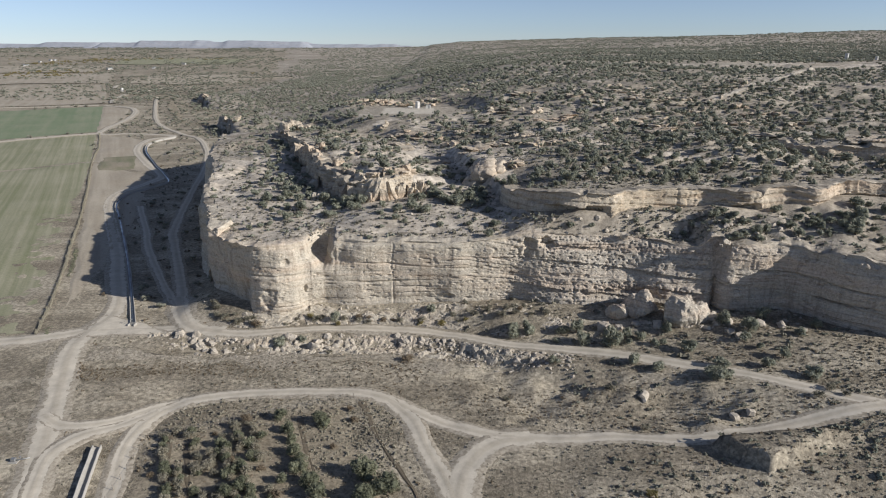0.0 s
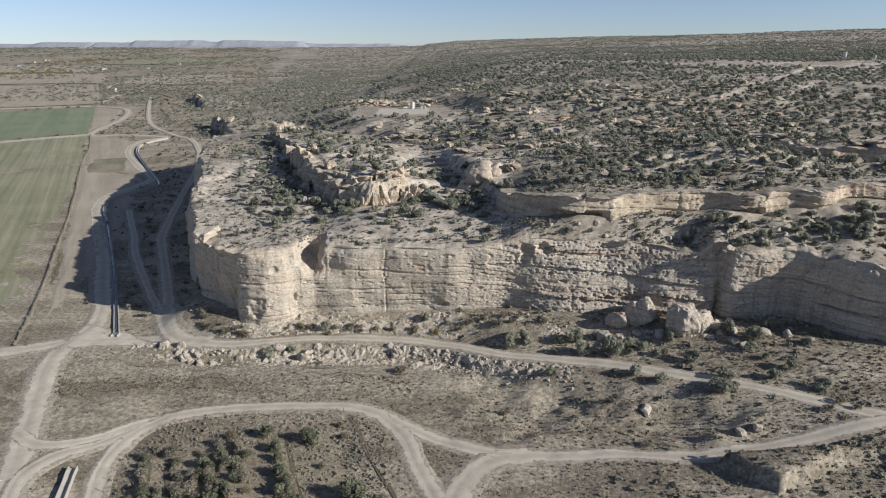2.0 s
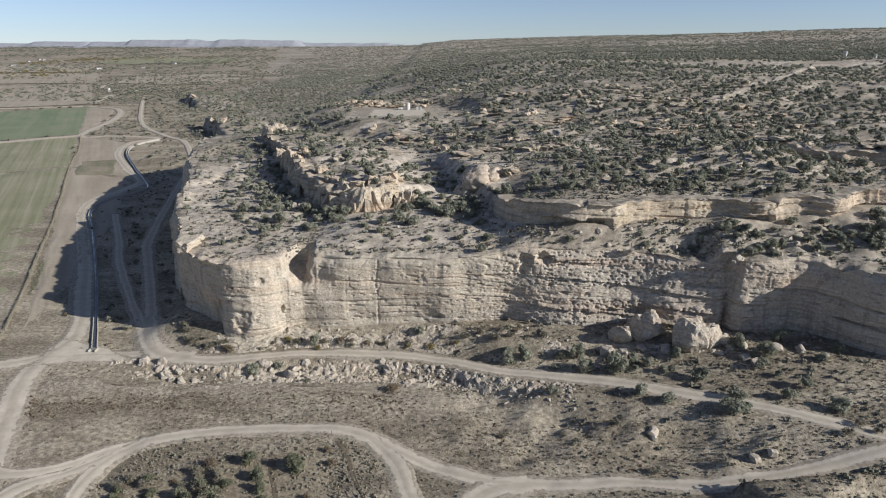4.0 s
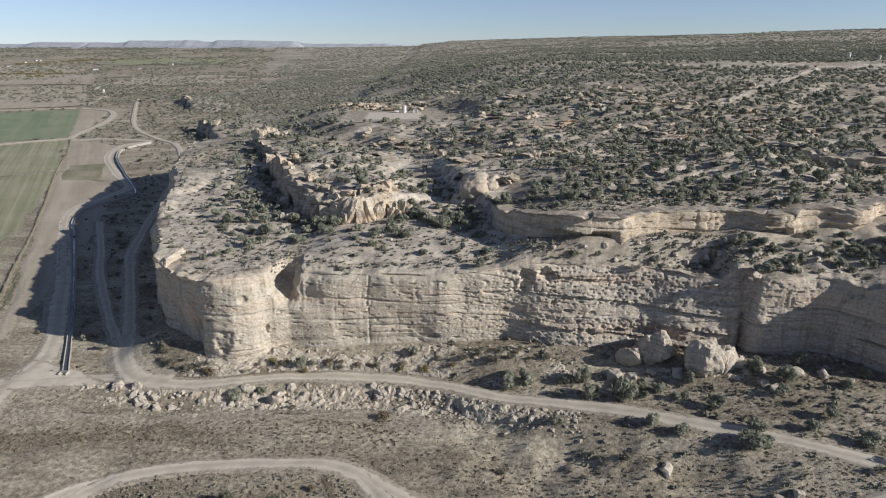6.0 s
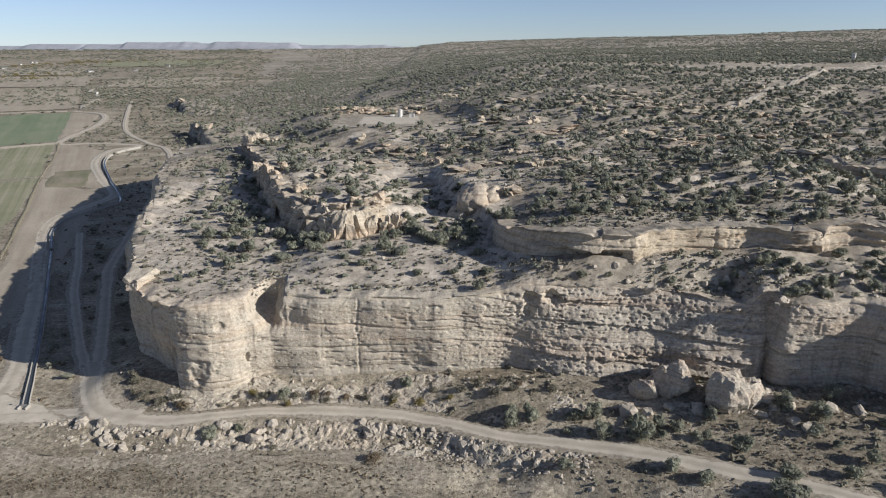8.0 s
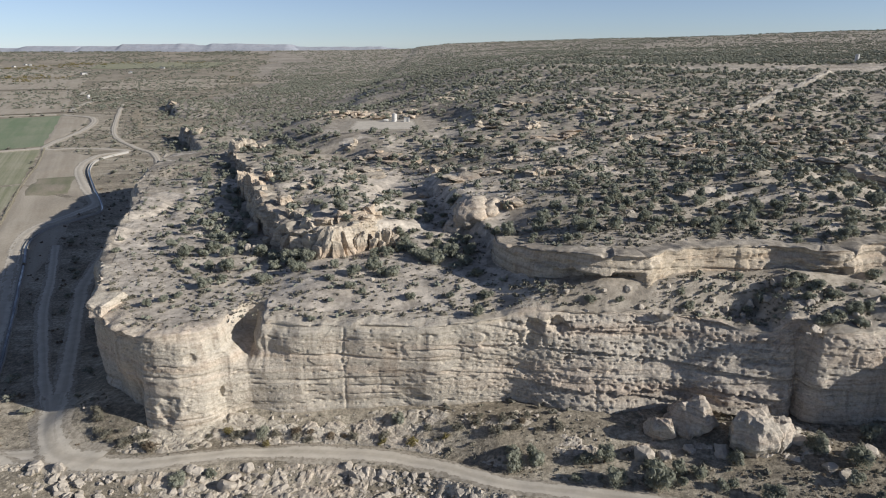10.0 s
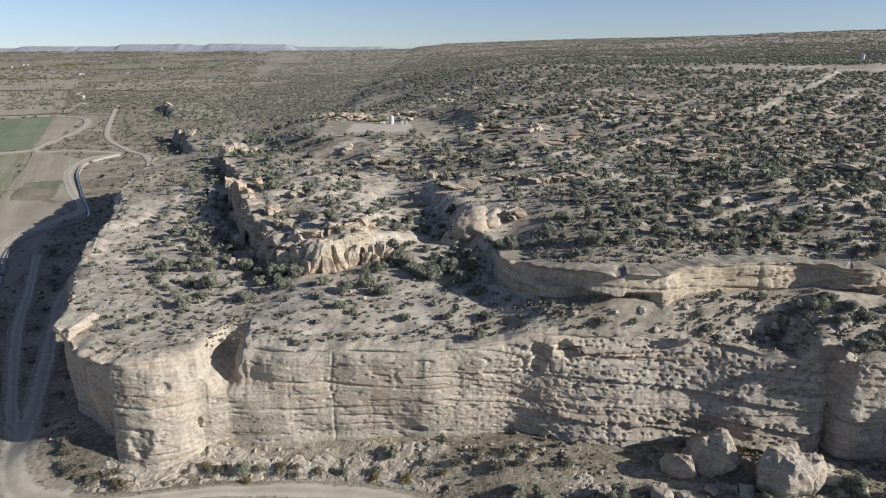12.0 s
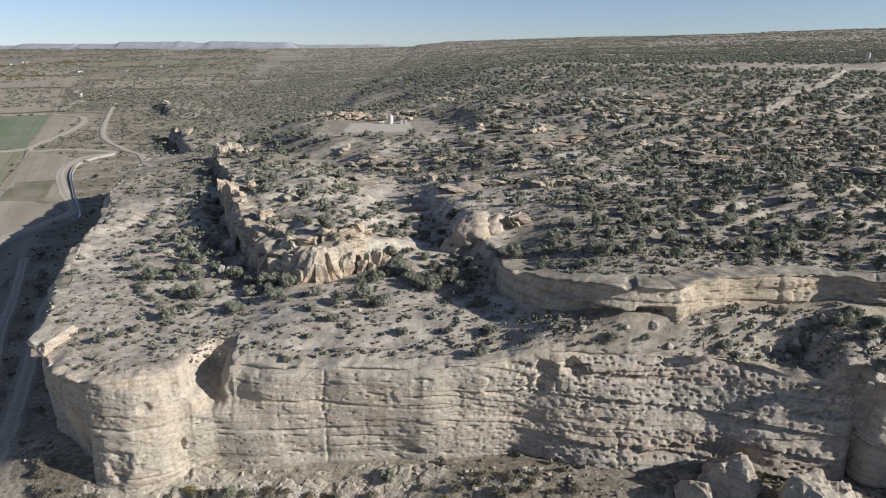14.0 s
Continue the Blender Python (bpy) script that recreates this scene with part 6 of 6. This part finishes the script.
def tank(x, y, radius, tall, height, label):
    root = thing("storage_tank", label, "tank", "tanks")
    root.location = (x, y, float(height(np.array([x]), np.array([y]))[0]))
    part("shell", lathe("shell", [(radius * 1.03, -0.1), (radius * 1.03, 0.12), (radius, 0.14), (radius, tall * 0.5), (radius * 1.01, tall * 0.5 + 0.04), (radius, tall * 0.5 + 0.08), (radius, tall)], PAINT_WHITE), root)
    part("roof", lathe("roof", [(radius * 1.04, tall - 0.03), (radius * 1.04, tall + 0.05), (radius * 0.4, tall + 0.3), (0.02, tall + 0.4)], PAINT_WHITE), root)
    part("hatch", lathe("hatch", [(0.3, tall + 0.3), (0.3, tall + 0.55), (0.02, tall + 0.56)], STEEL, 12), root)
    ladder = part("ladder", None, root, "grey steel ladder")
    ladder.location = (0, -radius - 0.15, 0)
    for side in (-0.24, 0.24):
        part("rail", box("rail", 0.05, 0.05, tall + 0.9, STEEL, 0.01), ladder).location = (side, 0, 0)
    for k in range(int(tall / 0.3)):
        part("rung", box("rung", 0.46, 0.03, 0.03, STEEL, 0.005), ladder).location = (0, 0, 0.3 + 0.3 * k)


tank(-14, 402, 1.3, 4.0, top, "white storage tank on the well pad")
tank(470, 790, 2.0, 7.5, top, "pale upright tank on the wooded mesa")
tank(500, 782, 1.6, 3.5, top, "short pale tank on the wooded mesa")
shed = thing("equipment_shed", "small white equipment housing on the well pad", "shed")
shed.location = (-7.5, 401, 38.0)
part("body", box("body", 3.0, 2.2, 2.2, PAINT_WHITE), shed)
part("roof", box("roof", 3.3, 2.5, 0.15, STEEL), shed, "grey steel roof").location = (0, 0, 2.2)
part("door", box("door", 0.9, 0.06, 1.9, STEEL, 0.01), shed, "grey door").location = (0.4, -1.13, 0.05)
sep = thing("separator", "low steel vessel beside the storage tank", "vessel")
sep.location = (-18.5, 401, 38.0)
vessel = part("vessel", lathe("vessel", [(0.02, -1.5), (0.5, -1.3), (0.6, -1.0), (0.6, 1.0), (0.5, 1.3), (0.02, 1.5)], PAINT_WHITE), sep)
vessel.matrix_basis = pose(0, 0, 1.0, 0, 90, 0)
for lx in (-0.8, 0.8):
    part("leg", box("leg", 0.2, 0.8, 0.6, STEEL, 0.01), sep).location = (lx, 0, -0.02)


def post_fence(x0, y0, x1, y1, count, label, tall=1.4):
    root = thing("fence", label, "fence")
    z0 = float(low(np.array([x0]), np.array([y0]))[0])
    root.location = (x0, y0, z0)
    me = lathe("post", [(0.07, -0.3), (0.065, tall), (0.02, tall + 0.02)], WOOD, 8)
    ends = []
    for k in range(count):
        t = k / (count - 1)
        x, y = x0 + (x1 - x0) * t, y0 + (y1 - y0) * t
        z = float(low(np.array([x]), np.array([y]))[0]) - z0
        part("post", me, root).matrix_basis = pose(x - x0, y - y0, z, 2 * rt.normal(), 2 * rt.normal(), 0)
        ends.append((x - x0, y - y0, z))
    for h in (0.5, 0.9, 1.25):
        v, f = [], []
        for k, (x, y, z) in enumerate(ends):
            v += [(x - 0.01, y, z + h), (x + 0.01, y, z + h), (x, y, z + h + 0.02)]
            if k:
                a = 3 * k
                f += [(a - 3, a - 2, a + 1, a), (a - 2, a - 1, a + 2, a + 1), (a - 1, a - 3, a, a + 2)]
        part("wire", mesh_from("wire", v, f, STEEL, False), root, "thin steel wire")


post_fence(-59, 86, -60, 114, 10, "old wire fence with pale wooden posts beside the orchard")
post_fence(-19.5, 131.5, -4, 92, 13, "weathered wire fence along the orchard edge")
post_fence(-60, 115, -22, 131, 13, "weathered wire fence below the lower track")
gate = thing("headgate", "concrete canal headgate beside the dirt junction", "headgate")
gate.location = (-87, 168, float(low(np.array([-87.0]), np.array([168.0]))[0]))
part("wall", box("wall", 0.25, 1.8, 0.8, CONCRETE), gate).location = (-0.85, 0, -0.1)
part("wall", box("wall", 0.25, 1.8, 0.8, CONCRETE), gate).location = (0.85, 0, -0.1)
part("gate_plate", box("gate_plate", 1.5, 0.08, 1.0, STEEL, 0.01), gate, "grey steel gate").location = (0, 0.2, 0)
part("wheel_post", lathe("wheel_post", [(0.05, 1.0), (0.05, 2.0), (0.3, 2.02), (0.3, 2.06), (0.02, 2.07)], STEEL, 10), gate)


def house(x, y, w, d, h, turn, label):
    root = thing("house", label, "house", "far houses")
    root.matrix_basis = pose(x, y, float(low(np.array([x]), np.array([y]))[0]), 0, 0, turn)
    part("walls", box("walls", w, d, h, PAINT_WHITE, 0.05), root)
    v = [(-w / 2 - 0.4, -d / 2 - 0.4, h), (w / 2 + 0.4, -d / 2 - 0.4, h), (w / 2 + 0.4, d / 2 + 0.4, h), (-w / 2 - 0.4, d / 2 + 0.4, h), (-w / 2 - 0.4, 0, h + d * 0.28), (w / 2 + 0.4, 0, h + d * 0.28)]
    me = bpy.data.meshes.new("roof")
    me.from_pydata(v, [], [(0, 1, 5, 4), (2, 3, 4, 5), (3, 0, 4), (1, 2, 5), (3, 2, 1, 0)])
    me.materials.append(STEEL)
    part("roof", me, root, "grey roof")
    for wx_ in (-w * 0.28, w * 0.28):
        pane = part("window", box("window", 1.4, 0.1, 1.3, WATER, 0.01), root, "dark window")
        pane.location = (wx_, -d / 2 - 0.02, 1.1)
        part("sill", box("sill", 1.6, 0.2, 0.1, CONCRETE, 0.01), pane).location = (0, -0.05, -0.12)
    part("door", box("door", 1.1, 0.1, 2.1, WOOD, 0.01), root, "wooden door").location = (0, -d / 2 - 0.02, 0.02)


pump = thing("irrigation_pump", "small grey steel pump housing with a pipe beside the track", "pump")
pump.location = (-81.5, 105, float(low(np.array([-81.5]), np.array([105.0]))[0]))
part("housing", box("housing", 0.9, 0.7, 0.8, STEEL, 0.06), pump)
part("slab", box("slab", 1.8, 1.5, 0.14, CONCRETE, 0.02), pump).location = (0, 0, -0.02)
pipe = part("pipe", lathe("pipe", [(0.02, 0), (0.12, 0.01), (0.12, 2.4), (0.02, 2.41)], STEEL, 12), pump, "grey steel pipe")
pipe.matrix_basis = pose(0.5, 0, 0.35, 0, 90, 20)
valve = part("valve", lathe("valve", [(0.05, 0), (0.05, 0.5), (0.22, 0.52), (0.22, 0.56), (0.02, 0.57)], STEEL, 12), pump)
valve.location = (1.2, 0.25, 0.4)


copy_thing(pump, pose(-171, 372, float(low(np.array([-171.0]), np.array([372.0]))[0]), 0, 0, 60))["label"] = "small grey pump at the bend of the canal"
tank(-522, 1097, 2.2, 5.0, low, "pale tank beside a far field track")
rh = np.random.default_rng(77)
for k in range(12):
    house(-1650 + 1000 * rh.random(), 1750 + 1100 * rh.random(), 9 + 8 * rh.random(), 8, 3.4, 360 * rh.random(), "pale farmhouse among trees in the far valley")


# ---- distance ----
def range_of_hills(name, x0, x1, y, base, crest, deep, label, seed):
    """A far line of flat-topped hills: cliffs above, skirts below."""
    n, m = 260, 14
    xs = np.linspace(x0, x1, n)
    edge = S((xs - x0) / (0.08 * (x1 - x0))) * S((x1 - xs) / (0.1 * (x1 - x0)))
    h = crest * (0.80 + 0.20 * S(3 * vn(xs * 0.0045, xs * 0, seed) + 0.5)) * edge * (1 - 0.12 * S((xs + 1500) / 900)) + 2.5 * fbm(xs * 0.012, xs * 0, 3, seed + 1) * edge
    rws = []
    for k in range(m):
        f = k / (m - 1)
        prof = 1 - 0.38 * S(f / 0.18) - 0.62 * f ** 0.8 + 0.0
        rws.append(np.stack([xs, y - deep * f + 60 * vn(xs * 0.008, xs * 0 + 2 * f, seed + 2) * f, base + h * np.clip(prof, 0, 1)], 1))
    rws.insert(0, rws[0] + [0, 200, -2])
    return thing(name, label, "hills", kind="structure", me=mesh_from(name, np.stack(rws, 0).reshape(-1, 3), grid_faces(m + 1, n)[:, ::-1], HAZE_ROCK))


# the ridges' bluish tone is haze put into their rock colour
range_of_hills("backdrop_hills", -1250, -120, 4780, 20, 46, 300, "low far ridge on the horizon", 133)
range_of_hills("backdrop_hills", -2460, -820, 4740, 20, 66, 420, "flat-topped badlands on the horizon, haze blue in their colour", 121)
range_of_hills("backdrop_hills", -3900, -2250, 4760, 20, 54, 420, "low badlands on the horizon, coloured as through haze", 127)
